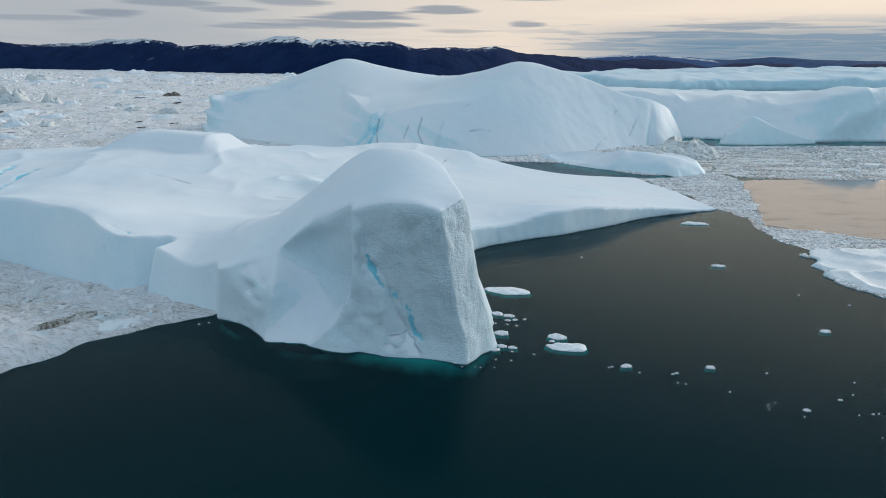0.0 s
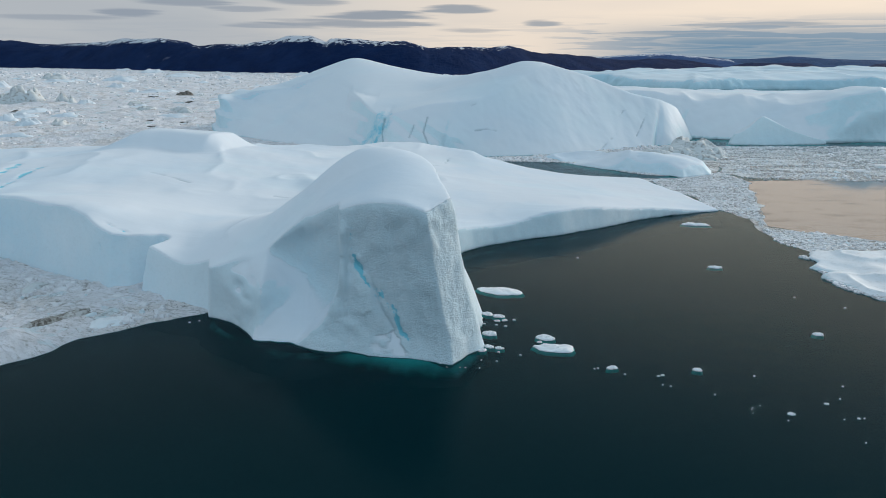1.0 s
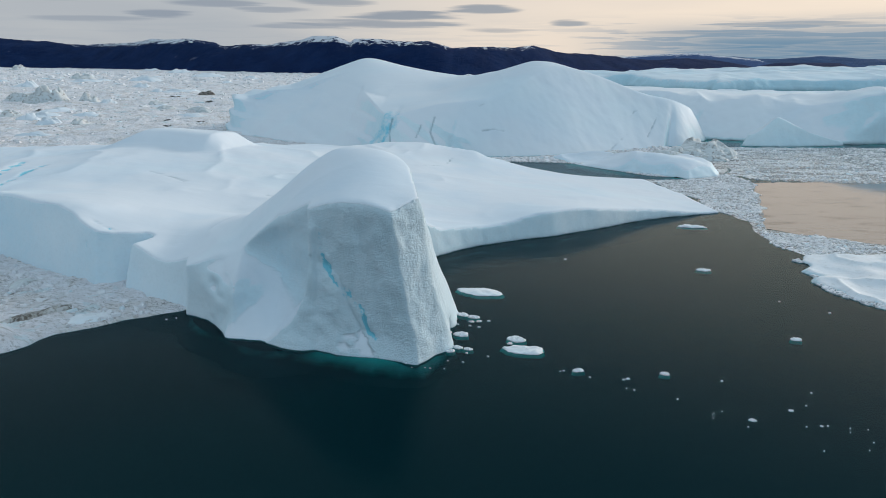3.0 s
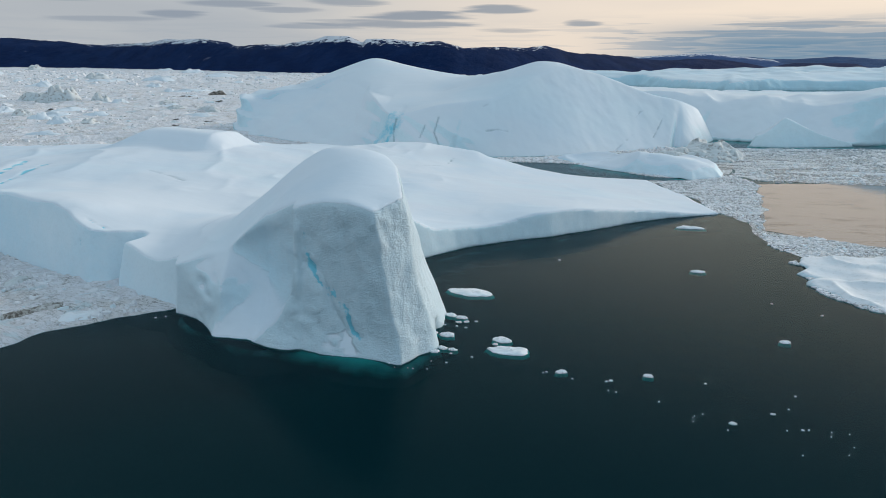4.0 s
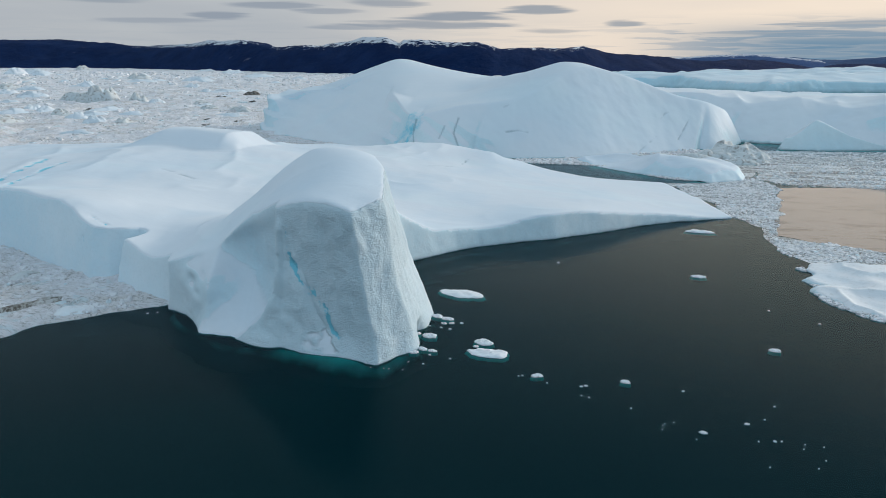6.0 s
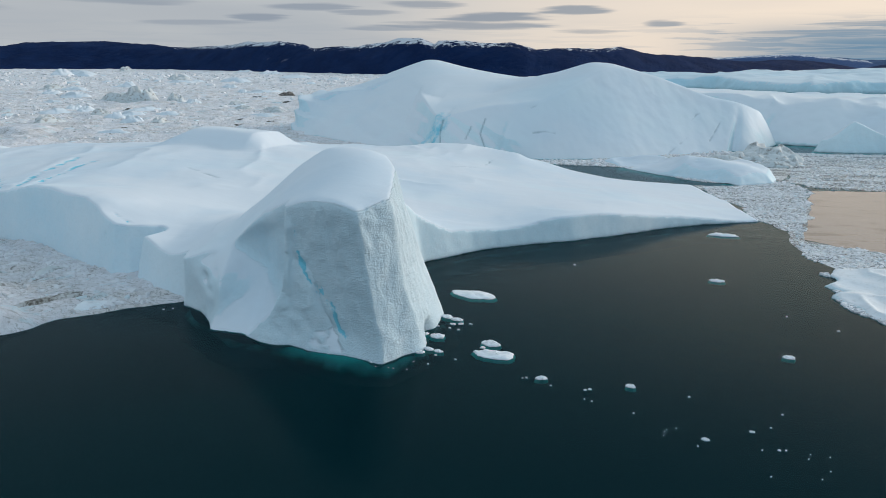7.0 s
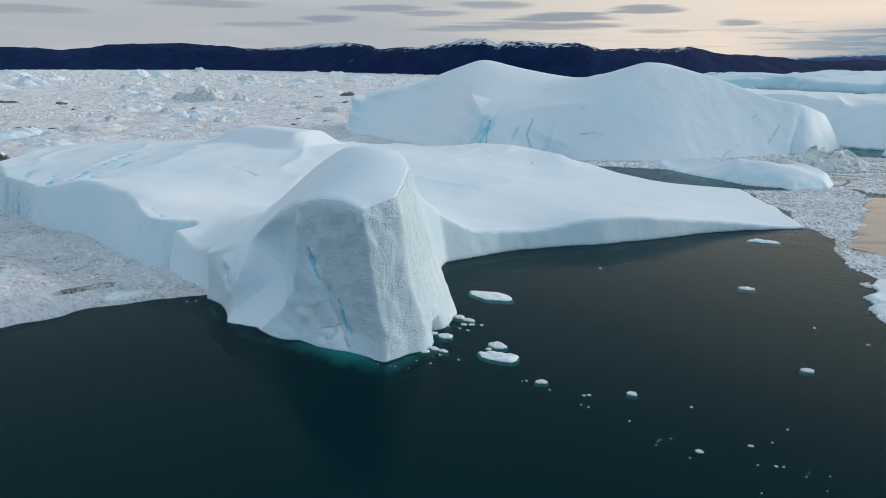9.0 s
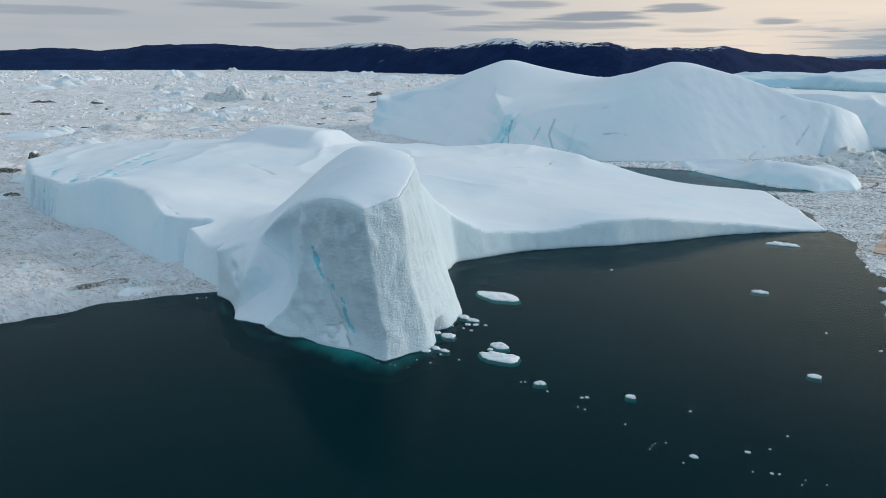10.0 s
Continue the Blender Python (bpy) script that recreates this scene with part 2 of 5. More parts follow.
# sea: tinted and partly clear, with wind ripples; the gloss follows Fresnel
SEA, N = material("sea_water")
pos = N.n("ShaderNodeTexCoord").outputs["Object"]
w1 = N.noise(N.stretch(pos, 1.0, 0.55, 1), 1.1, 3.0, 0.5, 0.3)
w2 = N.noise(N.stretch(pos, 0.6, 1.0, 1), 0.25, 2.0, 0.5)
calm = N.ramp(N.noise(pos, 0.012, 3.0, 0.5), 0.35, 0.65, 0.35, 1.0)
hgt = N.math("MULTIPLY", N.math("ADD", w1, N.math("MULTIPLY", w2, 1.5)), calm)
nor = N.bump(hgt, 0.34, 0.25)
body = N.n("ShaderNodeBsdfDiffuse")
body.inputs[0].default_value = (0.001, 0.036, 0.049, 1)
clear = N.n("ShaderNodeBsdfTransparent")
clear.inputs[0].default_value = (0.30, 0.86, 0.86, 1)
under = N.n("ShaderNodeMixShader")
under.inputs[0].default_value = 0.65
N.link(body.outputs[0], under.inputs[1])
N.link(clear.outputs[0], under.inputs[2])
gloss = N.n("ShaderNodeBsdfGlossy")
gloss.inputs["Roughness"].default_value = 0.15
gloss.inputs["Color"].default_value = (0.80, 0.92, 0.95, 1)
N.link(nor, gloss.inputs["Normal"])
fr = N.n("ShaderNodeFresnel")
fr.inputs[0].default_value = 1.33
N.link(nor, fr.inputs["Normal"])
sea_mix = N.n("ShaderNodeMixShader")
N.link(N.math("POWER", fr.outputs[0], 1.46), sea_mix.inputs[0])
N.link(under.outputs[0], sea_mix.inputs[1])
N.link(gloss.outputs[0], sea_mix.inputs[2])
o = N.n("ShaderNodeOutputMaterial")
N.link(sea_mix.outputs[0], o.inputs[0])

# near-black sheet added under the sea, in place of light lost at depth
DEEP, N = material("depth_sheet_tint")
pos = N.n("ShaderNodeTexCoord").outputs["Object"]
finish(N, N.mix(N.noise(pos, 0.01, 3.0), (0.002, 0.010, 0.013), (0.003, 0.013, 0.017)), 1.0, None, 0.0)


# calm water: smoother and more reflective, with reflection tones put into its colour
SLICK, N = material("calm_water_film")
pos = N.n("ShaderNodeTexCoord").outputs["Object"]
st = N.noise(N.stretch(pos, 0.5, 1.6, 1), 0.16, 6.0, 0.62, 0.8)
# pale base and dark streaks imitate mirrored sky and ice fronts
p = finish(N, N.mix(N.ramp(st, 0.50, 0.64), (0.16, 0.155, 0.155), (0.05, 0.05, 0.05)), N.ramp(st, 0.52, 0.68, 0.06, 0.22), N.bump(N.noise(pos, 0.5, 3.0), 0.05, 0.2), 0.36)


# slush: crushed ice in dark water, patchy
SLUSH, N = material("grey_slush")
pos = N.n("ShaderNodeTexCoord").outputs["Object"]
q1 = N.noise(N.stretch(pos, 0.7, 1.3, 1), 1.3, 8.0, 0.72, 0.4)
q2 = N.noise(N.stretch(pos, 0.5, 1.5, 1), 0.09, 5.0, 0.6, 0.8)
grain = N.ramp(N.math("ADD", q1, N.math("MULTIPLY", N.math("SUBTRACT", q2, 0.5), 0.6)), 0.42, 0.60)
tone = N.mix(grain, (0.10, 0.115, 0.12), N.mix(N.ramp(q2, 0.4, 0.6), (0.57, 0.61, 0.64), (0.73, 0.755, 0.78)))
finish(N, tone, N.mix(grain, (0.15, 0.15, 0.15), (0.7, 0.7, 0.7)), N.bump(q1, 0.5, 0.3), 0.4)


def rock_material(name, dark, lit, snowline, amount):
    m, N = material(name)
    pos = N.n("ShaderNodeTexCoord").outputs["Object"]
    s = N.n("ShaderNodeSeparateXYZ")
    N.link(pos, s.inputs[0])
    g = N.noise(pos, 0.012, 8.0, 0.62)
    d = N.noise(pos, 0.045, 9.0, 0.72)
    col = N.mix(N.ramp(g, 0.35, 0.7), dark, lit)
    cap = N.n("ShaderNodeAttribute")
    cap.attribute_name = "cap"
    lvl = N.math("ADD", N.math("MULTIPLY", cap.outputs["Fac"], 100.0), N.math("MULTIPLY", N.math("SUBTRACT", d, 0.5), 190.0))
    snow = N.math("MULTIPLY", N.ramp(lvl, snowline, snowline + 14.0), amount)
    gully = N.math("MULTIPLY", N.ramp(N.noise(N.stretch(pos, 3.0, 3.0, 0.25), 0.006, 5.0, 0.6, 0.4), 0.68, 0.74), 0.12)
    col = N.mix(N.math("MAXIMUM", snow, gully), col, (0.72, 0.74, 0.80))
    finish(N, col, 0.9, N.bump(N.math("ADD", g, d), 0.7, 8.0), 0.05)
    return m


# navy rock colour carries the aerial haze and shade of the range
ROCK = rock_material("navy_haze_hills", (0.004, 0.016, 0.062), (0.008, 0.026, 0.088), 72.0, 0.9)
# haze of distance is put into these paler, bluer rocks
ROCK_FAR = rock_material("haze_tinted_hills", (0.028, 0.070, 0.16), (0.04, 0.09, 0.20), 400.0, 0.0)
ROCK_SNOW = rock_material("haze_tinted_snow_hills", (0.030, 0.075, 0.19), (0.05, 0.10, 0.23), 86.0, 0.8)


# ---------------------------------------------------------------- geometry tools
def rnd3(ix, iy, iz, seed):
    h = (ix.astype(np.int64) * 374761393 + iy.astype(np.int64) * 668265263 + iz.astype(np.int64) * 1274126177 + seed * 974634777) & 0xFFFFFFFF
    h = ((h ^ (h >> 13)) * 1274126177) & 0xFFFFFFFF
    h = ((h ^ (h >> 16)) * 2246822519) & 0xFFFFFFFF
    return ((h ^ (h >> 15)) & 0xFFFFFF) / float(0xFFFFFF)


def vnoise(x, y, z, seed=0):
    """Value noise, 0 to 1, on arrays."""
    ix, iy, iz = np.floor(x), np.floor(y), np.floor(z)
    fx, fy, fz = x - ix, y - iy, z - iz
    fx, fy, fz = fx * fx * (3 - 2 * fx), fy * fy * (3 - 2 * fy), fz * fz * (3 - 2 * fz)
    total = 0
    for a in (0, 1):
        for b in (0, 1):
            for c in (0, 1):
                w = (fx if a else 1 - fx) * (fy if b else 1 - fy) * (fz if c else 1 - fz)
                total = total + w * rnd3(ix + a, iy + b, iz + c, seed)
    return total


def fbm(x, y, z, octaves=4, seed=0, gain=0.5):
    """Layered noise about 0, within about -0.5 to 0.5."""
    total, amp, norm = 0, 1.0, 0
    for k in range(octaves):
        f = 2.03 ** k
        total = total + amp * (vnoise(x * f, y * f, z * f, seed + k * 17) - 0.5)
        norm += amp
        amp *= gain
    return total / norm


def worley(x, y, seed=0):
    """Nearest and second distance to scattered points, and a number of the nearest point."""
    ix, iy = np.floor(x), np.floor(y)
    f1, f2, who = np.full(x.shape, 9.0), np.full(x.shape, 9.0), np.zeros(x.shape)
    zero = np.zeros_like(ix)
    for a in (-1, 0, 1):
        for b in (-1, 0, 1):
            cx, cy = ix + a, iy + b
            px, py = cx + rnd3(cx, cy, zero, seed), cy + rnd3(cx, cy, zero, seed + 1)
            d = np.hypot(px - x, py - y)
            near = d < f1
            f2 = np.where(near, f1, np.minimum(f2, d))
            who = np.where(near, rnd3(cx, cy, zero, seed + 2), who)
            f1 = np.where(near, d, f1)
    return f1, f2, who


def poly_inside(x, y, poly):
    """Distance to a closed outline, plus inside it."""
    best, inside = np.full(x.shape, 1e9), np.zeros(x.shape, bool)
    n = len(poly)
    for i in range(n):
        (ax, ay), (bx, by) = poly[i], poly[(i + 1) % n]
        ux, uy = bx - ax, by - ay
        t = np.clip(((x - ax) * ux + (y - ay) * uy) / (ux * ux + uy * uy), 0, 1)
        best = np.minimum(best, np.hypot(x - ax - t * ux, y - ay - t * uy))
        if ay != by:
            cross = ((ay > y) != (by > y)) & (x < (bx - ax) * (y - ay) / (by - ay) + ax)
            inside ^= cross
    return np.where(inside, best, -best)


def relief(knots, soft):
    """A smooth surface z(x, y) through a few heights."""
    k = np.array(knots, float)
    phi = lambda d: np.sqrt(d * d + soft * soft)
    n = len(k)
    A = np.zeros((n + 3, n + 3))
    A[:n, :n] = phi(np.hypot(k[:, None, 0] - k[None, :, 0], k[:, None, 1] - k[None, :, 1]))
    A[:n, n], A[:n, n + 1], A[:n, n + 2] = 1, k[:, 0] / 100, k[:, 1] / 100
    A[n:, :n] = A[:n, n:].T
    w = np.linalg.solve(A, np.concatenate([k[:, 2], [0, 0, 0]]))

    def at(x, y):
        z = w[n] + w[n + 1] * x / 100 + w[n + 2] * y / 100
        for (kx, ky, _), wk in zip(k, w):
            z = z + wk * phi(np.hypot(x - kx, y - ky))
        return z
    return at


def smax(a, b, k):
    h = np.clip(0.5 + 0.5 * (a - b) / k, 0, 1)
    return b + (a - b) * h + k * h * (1 - h)


def nets(F, origin, step):
    """The zero surface of a field sampled on a grid (below 0: solid): points and quads."""
    S = F < 0
    C = [S[a:S.shape[0] - 1 + a, b:S.shape[1] - 1 + b, c:S.shape[2] - 1 + c] for a in (0, 1) for b in (0, 1) for c in (0, 1)]
    count = sum(c.astype(np.int8) for c in C)
    cell = np.argwhere((count > 0) & (count < 8))
    number = np.full(count.shape, -1, np.int64)
    number[tuple(cell.T)] = np.arange(len(cell))
    corners = np.array([(a, b, c) for a in (0, 1) for b in (0, 1) for c in (0, 1)])
    val = np.stack([F[cell[:, 0] + a, cell[:, 1] + b, cell[:, 2] + c] for a, b, c in corners], 1)
    total, hits = np.zeros((len(cell), 3)), np.zeros(len(cell))
    for i in range(8):
        for j in range(i + 1, 8):
            if abs(corners[i] - corners[j]).sum() == 1:
                va, vb = val[:, i], val[:, j]
                cut = (va < 0) != (vb < 0)
                t = np.where(cut, va / np.where(cut, va - vb, 1), 0)
                total += np.where(cut[:, None], corners[i] + t[:, None] * (corners[j] - corners[i]), 0)
                hits += cut
    pts = (cell + total / hits[:, None]) * step + np.array(origin)
    quads = []
    for ax in range(3):
        u, v = (ax + 1) % 3, (ax + 2) % 3
        lo = [slice(None)] * 3
        hi = [slice(None)] * 3
        lo[ax], hi[ax] = slice(0, -1), slice(1, None)
        A, B = S[tuple(lo)], S[tuple(hi)]
        e = np.argwhere(A != B)
        ok = (e[:, u] > 0) & (e[:, v] > 0) & (e[:, u] < F.shape[u] - 1) & (e[:, v] < F.shape[v] - 1)
        e = e[ok]
        solid_low = A[tuple(e.T)]
        def cid(du, dv):
            q = e.copy()
            q[:, u] += du
            q[:, v] += dv
            return number[tuple(q.T)]
        q = np.stack([cid(-1, -1), cid(0, -1), cid(0, 0), cid(-1, 0)], 1)
        q[~solid_low] = q[~solid_low][:, ::-1]
        quads.append(q)
    return pts, np.concatenate(quads)


def fast_mesh(name, pts, faces, mat, smooth=True, attr=None):
    me = bpy.data.meshes.new(name)
    pts, faces = np.asarray(pts, np.float32), np.asarray(faces, np.int32)
    k = faces.shape[1]
    me.vertices.add(len(pts))
    me.vertices.foreach_set("co", pts.ravel())
    me.loops.add(faces.size)
    me.loops.foreach_set("vertex_index", faces.ravel())
    me.polygons.add(len(faces))
    me.polygons.foreach_set("loop_start", np.arange(len(faces), dtype=np.int32) * k)
    me.polygons.foreach_set("use_smooth", np.full(len(faces), smooth))
    if attr is not None:
        for key, values in attr.items():
            me.attributes.new(key, "FLOAT", "POINT").data.foreach_set("value", np.asarray(values, np.float32))
    me.update(calc_edges=True)
    me.materials.append(mat)
    return me


def normals(pts, quads):
    n = np.zeros_like(pts)
    a, b, c, d = (pts[quads[:, i]] for i in range(4))
    f = np.cross(c - a, d - b)
    for i in range(4):
        np.add.at(n, quads[:, i], f)
    return n / np.maximum(np.linalg.norm(n, axis=1, keepdims=True), 1e-9)


def line_dist(p, line):
    """Distance of points to a broken line in space."""
    best = np.full(len(p), 1e9)
    for a, b in zip(line, line[1:]):
        a, b = np.array(a, float), np.array(b, float)
        t = np.clip(((p - a) @ (b - a)) / ((b - a) @ (b - a)), 0, 1)
        best = np.minimum(best, np.linalg.norm(p - a - t[:, None] * (b - a), axis=1))
    return best


def grid3(lo, hi, step):
    ax = [np.arange(a, b + step, step) for a, b in zip(lo, hi)]
    return ax, np.meshgrid(ax[0], ax[1], indexing="ij")


def part(name, me, parent, label=""):
    ob = new(name, me)
    ob.parent = parent
    if label:
        ob["label"] = label
    return ob


def blurred(a, r):
    """Two running means along each axis, which round off creases."""
    for axis in (0, 1, 0, 1):
        pad = [(0, 0), (0, 0)]
        pad[axis] = (r + 1, r)
        s = np.cumsum(np.pad(a, pad, mode="edge"), axis)
        a = (np.take(s, range(2 * r + 1, s.shape[axis]), axis) - np.take(s, range(0, s.shape[axis] - 2 * r - 1), axis)) / (2 * r + 1)
    return a


def iceberg(outline, top, lean, round_, step, mat, label, rough=0.6, veins=(), cracks=(), swell=1.3, wave=1.0, crag=0.0, coarse=None, low=-0.4, snowy=False, dust=0.0, seed=0, extra=None, foot=2.0, group="", fine=None, smooth=0.0, walls=None, shoal=None, calm=None):
    """A floating berg: a footprint at the waterline, a relief on top, walls that lean in, cracks and rounded rims.
    fine: a box (x0, y0, x1, y1, step) that is worked in more detail."""
    P = np.array(outline, float)

    def solid(x0, y0, x1, y1, h):
        X, Y = np.meshgrid(np.arange(x0, x1 + h, h), np.arange(y0, y1 + h, h), indexing="ij")
        d = poly_inside(X, Y, outline)
        if smooth:
            r = max(1, round(smooth / h))
            wide = [np.concatenate([a[0] - h * np.arange(2 * r, 0, -1), a, a[-1] + h * np.arange(1, 2 * r + 1)]) for a in (X[:, 0], Y[0])]
            d = blurred(poly_inside(*np.meshgrid(*wide, indexing="ij"), outline), r)[2 * r:-2 * r, 2 * r:-2 * r]
        d = d + 1.6 * fbm(X / 9, Y / 9, X * 0, 3, seed) * rough
        still = calm(X, Y) if calm else 1.0
        T = top(X, Y) + still * swell * rough * fbm(X / 18 / wave, Y / 30 / wave, X * 0, 4, seed + 3)
        ridge = 1 - np.abs(2 * fbm(X / 26 / wave + 0.5 * fbm(X / 30 / wave, Y / 30 / wave, X * 0, 2, seed + 8), Y / 34 / wave, X * 0, 3, seed + 6)) * 2.2
        T = T + still * 0.55 * swell * rough * np.clip(ridge, 0, 1) ** 3 - 0.2
        T = np.where(d < -3, -1.0, T)
        Z = np.arange(low, max(T[d > -1].max(), 1.0) + 3 * h, h)[None, None, :]
        L = lean(X, Y) if callable(lean) else np.full(X.shape, float(lean))
        R = round_(X, Y) if callable(round_) else np.full(X.shape, float(round_))
        wall = -d[:, :, None] + L[:, :, None] * Z
        if walls is not None:
            wall = walls(wall, X[:, :1, None], Y[:1, :, None], Z)
        slab = 0.8 * (Z - T[:, :, None])
        F = smax(wall, slab, R[:, :, None])
        if extra is not None:
            F = extra(F, X[:, :1, None], Y[:1, :, None], Z)
        F[:, :, 0] = np.maximum(F[:, :, 0], 0.01)
        pts, quads = nets(F, (x0, y0, low), h)
        cell = tuple(np.clip(np.rint((pts[:, i] - o) / h).astype(int), 0, F.shape[i] - 1) for i, o in enumerate((x0, y0, low)))
        return pts, quads, normals(pts, quads), wall[cell] - slab[cell]

    pts, quads, n, face = solid(P[:, 0].min() - 4, P[:, 1].min() - 4, P[:, 0].max() + 4, P[:, 1].max() + 4, step)
    if fine:
        x0, y0, x1, y1, h = fine
        p2, q2, n2, f2 = solid(x0, y0, x1, y1, h)
        inner = (pts[:, 0] > x0 + 1) & (pts[:, 0] < x1 - 1) & (pts[:, 1] > y0 + 1) & (pts[:, 1] < y1 - 1)
        quads = quads[~inner[quads].all(1)]
        quads = np.concatenate([quads, q2 + len(pts)])
        pts, n, face = np.concatenate([pts, p2]), np.concatenate([n, n2]), np.concatenate([face, f2])
    steep = 1 - np.clip(n[:, 2], 0, 1)
    x, y, z = pts.T
    rugged = coarse(x, y) if coarse else np.full(len(x), 0.03)
    push = rough * (0.9 * fbm(x / 6, y / 6, z / 9, 3, seed + 5) * (0.15 + steep) + 0.45 * fbm(x / 1.8, y / 1.8, z / 2.2, 3, seed + 9) * steep * (0.3 + rugged))
    facet = 0.5 - 2.2 * np.abs(fbm(x / 7 / wave, y / 7 / wave, z / 11 / wave, 3, seed + 15))
    small = 0.5 - 2.2 * np.abs(fbm(x / 2.6 / wave, y / 2.6 / wave, z / 3.6 / wave, 2, seed + 19))
    push = push + ((1.5 * rough * rugged + crag) * facet + 0.55 * rough * rugged * small) * steep
    pts = pts + n * push[:, None]
    v = np.zeros(len(pts))
    for line, width, strength, *w in veins:
        w = np.array(w[0] if w else (1, 1, 1), float)
        ns = max(1.0, 0.9 * width)
        wob = (0.5 + 0.5 * width) * (fbm(x / 1.3 / ns, y / 1.3 / ns, z / 1.3 / ns, 3, seed + 31) + 0.8 * fbm(x / 0.45 / ns, y / 0.45 / ns, z / 0.45 / ns, 2, seed + 32))
        gap = np.clip((0.72 if width < 2 else 1.1) + (3.2 if width < 2 else 1.6) * fbm(x / 1.5 / ns, y / 1.5 / ns, z / 1.5 / ns, 3, seed + 33), 0, 1)
        width = width * np.clip(0.8 + 2.6 * fbm(x / 2.6 / ns, y / 2.6 / ns, z / 2.6 / ns, 2, seed + 35), 0.15, 1.7)
        v = np.maximum(v, strength * gap * np.clip(1.4 - (line_dist(pts * w, np.array(line) * w) + wob) / width, 0, 1))
    dark = np.zeros(len(pts))
    for line, width in cracks:
        w = np.array((1, 0.1, 1) if crag else (1, 1, 0.3))
        width = max(0.36, 0.95 * width) if crag else width
        wob = 0.8 * width * fbm(x / 3, y / 3, z / 3, 2, seed + 37) * 2
        dark = np.maximum(dark, np.clip(1.4 - (line_dist(pts * w, np.array(line) * w) + wob) / width, 0, 1))
    pts = pts - n * (0.28 * v + 0.35 * dark)[:, None]
    bare = np.clip(0.5 + face / 1.2, 0, 1) * np.clip((0.97 - n[:, 2]) * 6, 0, 1)
    if dust:
        bare = bare * (1 - dust * np.clip((n[:, 2] - 0.36) / 0.2, 0, 1))
    if snowy:
        bare = bare * np.clip((0.72 - n[:, 2]) * 5, 0, 1)
    home = np.array([P[:, 0].mean(), P[:, 1].mean(), 0.0])
    ob = new("iceberg")
    ob.location = home
    tagged(ob, label, "iceberg", group)
    shade = normals(pts, quads)
    attrs = {"vein": v, "bare": bare, "crack": (0.5 if crag else 0.72) * dark, "coarse": rugged}
    iced = bare[quads].mean(1) > 0.5
    for name, pick, said in (("snow_cap", ~iced, "smooth wind-packed snow"), ("ice_wall", iced, "bare bluish glacier ice")):
        if pick.sum() < 20:
            continue
        used, faces = np.unique(quads[pick], return_inverse=True)
        me = fast_mesh(name, pts[used] - home, faces.reshape(-1, 4), mat, True, {k: a[used] for k, a in attrs.items()})
        me.normals_split_custom_set_from_vertices(shade[used].tolist())
        part(name, me, ob, said)
    if foot:
        skirt(outline, foot, ob, home, seed, shoal)
    return ob


def resample(outline, gap):
    P = [Vector((*p, 0)) for p in outline]
    res = []
    for a, b in zip(P, P[1:] + P[:1]):
        k = max(1, int((b - a).length / gap))
        res += [a.lerp(b, i / k) for i in range(k)]
    return np.array([(p.x, p.y) for p in res])


def skirt(outline, reach, parent, home, seed=0, shoal=None):
    """The ice that goes on under the sea, spreading out as it sinks; shoal says how deep it begins."""
    P = resample(outline, 1.5)
    n = len(P)
    t = np.roll(P, -1, 0) - np.roll(P, 1, 0)
    area = np.sum(P[:, 0] * np.roll(P[:, 1], -1) - P[:, 1] * np.roll(P[:, 0], -1))
    out = np.stack([t[:, 1], -t[:, 0]], 1) * (1 if area > 0 else -1)
    out = out / np.maximum(np.linalg.norm(out, axis=1, keepdims=True), 1e-6)
    for _ in range(3):
        out = (out + np.roll(out, 1, 0) + np.roll(out, -1, 0)) / 3
    begin = shoal(P[:, 0], P[:, 1]) if shoal else np.zeros(n)
    rows, k = [], 7
    for i in range(k):
        s = i / (k - 1)
        wob = 1 + 1.6 * fbm(P[:, 0] / 7, P[:, 1] / 7, P[:, 0] * 0 + s, 3, seed + 40)
        o = (-0.8 + (reach + 0.8) * s ** 0.8) * wob
        rows.append(np.column_stack([P + out * o[:, None], -0.08 - begin - 2.9 * s ** 1.9]))
    pts = np.concatenate(rows) - home
    q = [(r * n + i, r * n + (i + 1) % n, (r + 1) * n + (i + 1) % n, (r + 1) * n + i) for r in range(k - 1) for i in range(n)]
    part("submerged_foot", fast_mesh("submerged_foot", pts, q, FOOT), parent, "ice under the waterline, turquoise depth fade painted on")


# ---------------------------------------------------------------- sea
def sheet(name, size, z, mat, label):
    bm = bmesh.new()
    bmesh.ops.create_grid(bm, x_segments=8, y_segments=8, size=size)
    me = bpy.data.meshes.new(name)
    bm.to_mesh(me)
    bm.free()
    me.materials.append(mat)
    ob = new(name, me)
    ob.location = (0, 0, z)
    return tagged(ob, label, "water", kind="structure")


sheet("water", 4800, 0.0, SEA, "dark teal fjord water with faint wind ripples")
sheet("depth_sheet", 4800, -14.0, DEEP, "dark sheet standing in for the unlit depth of the fjord")


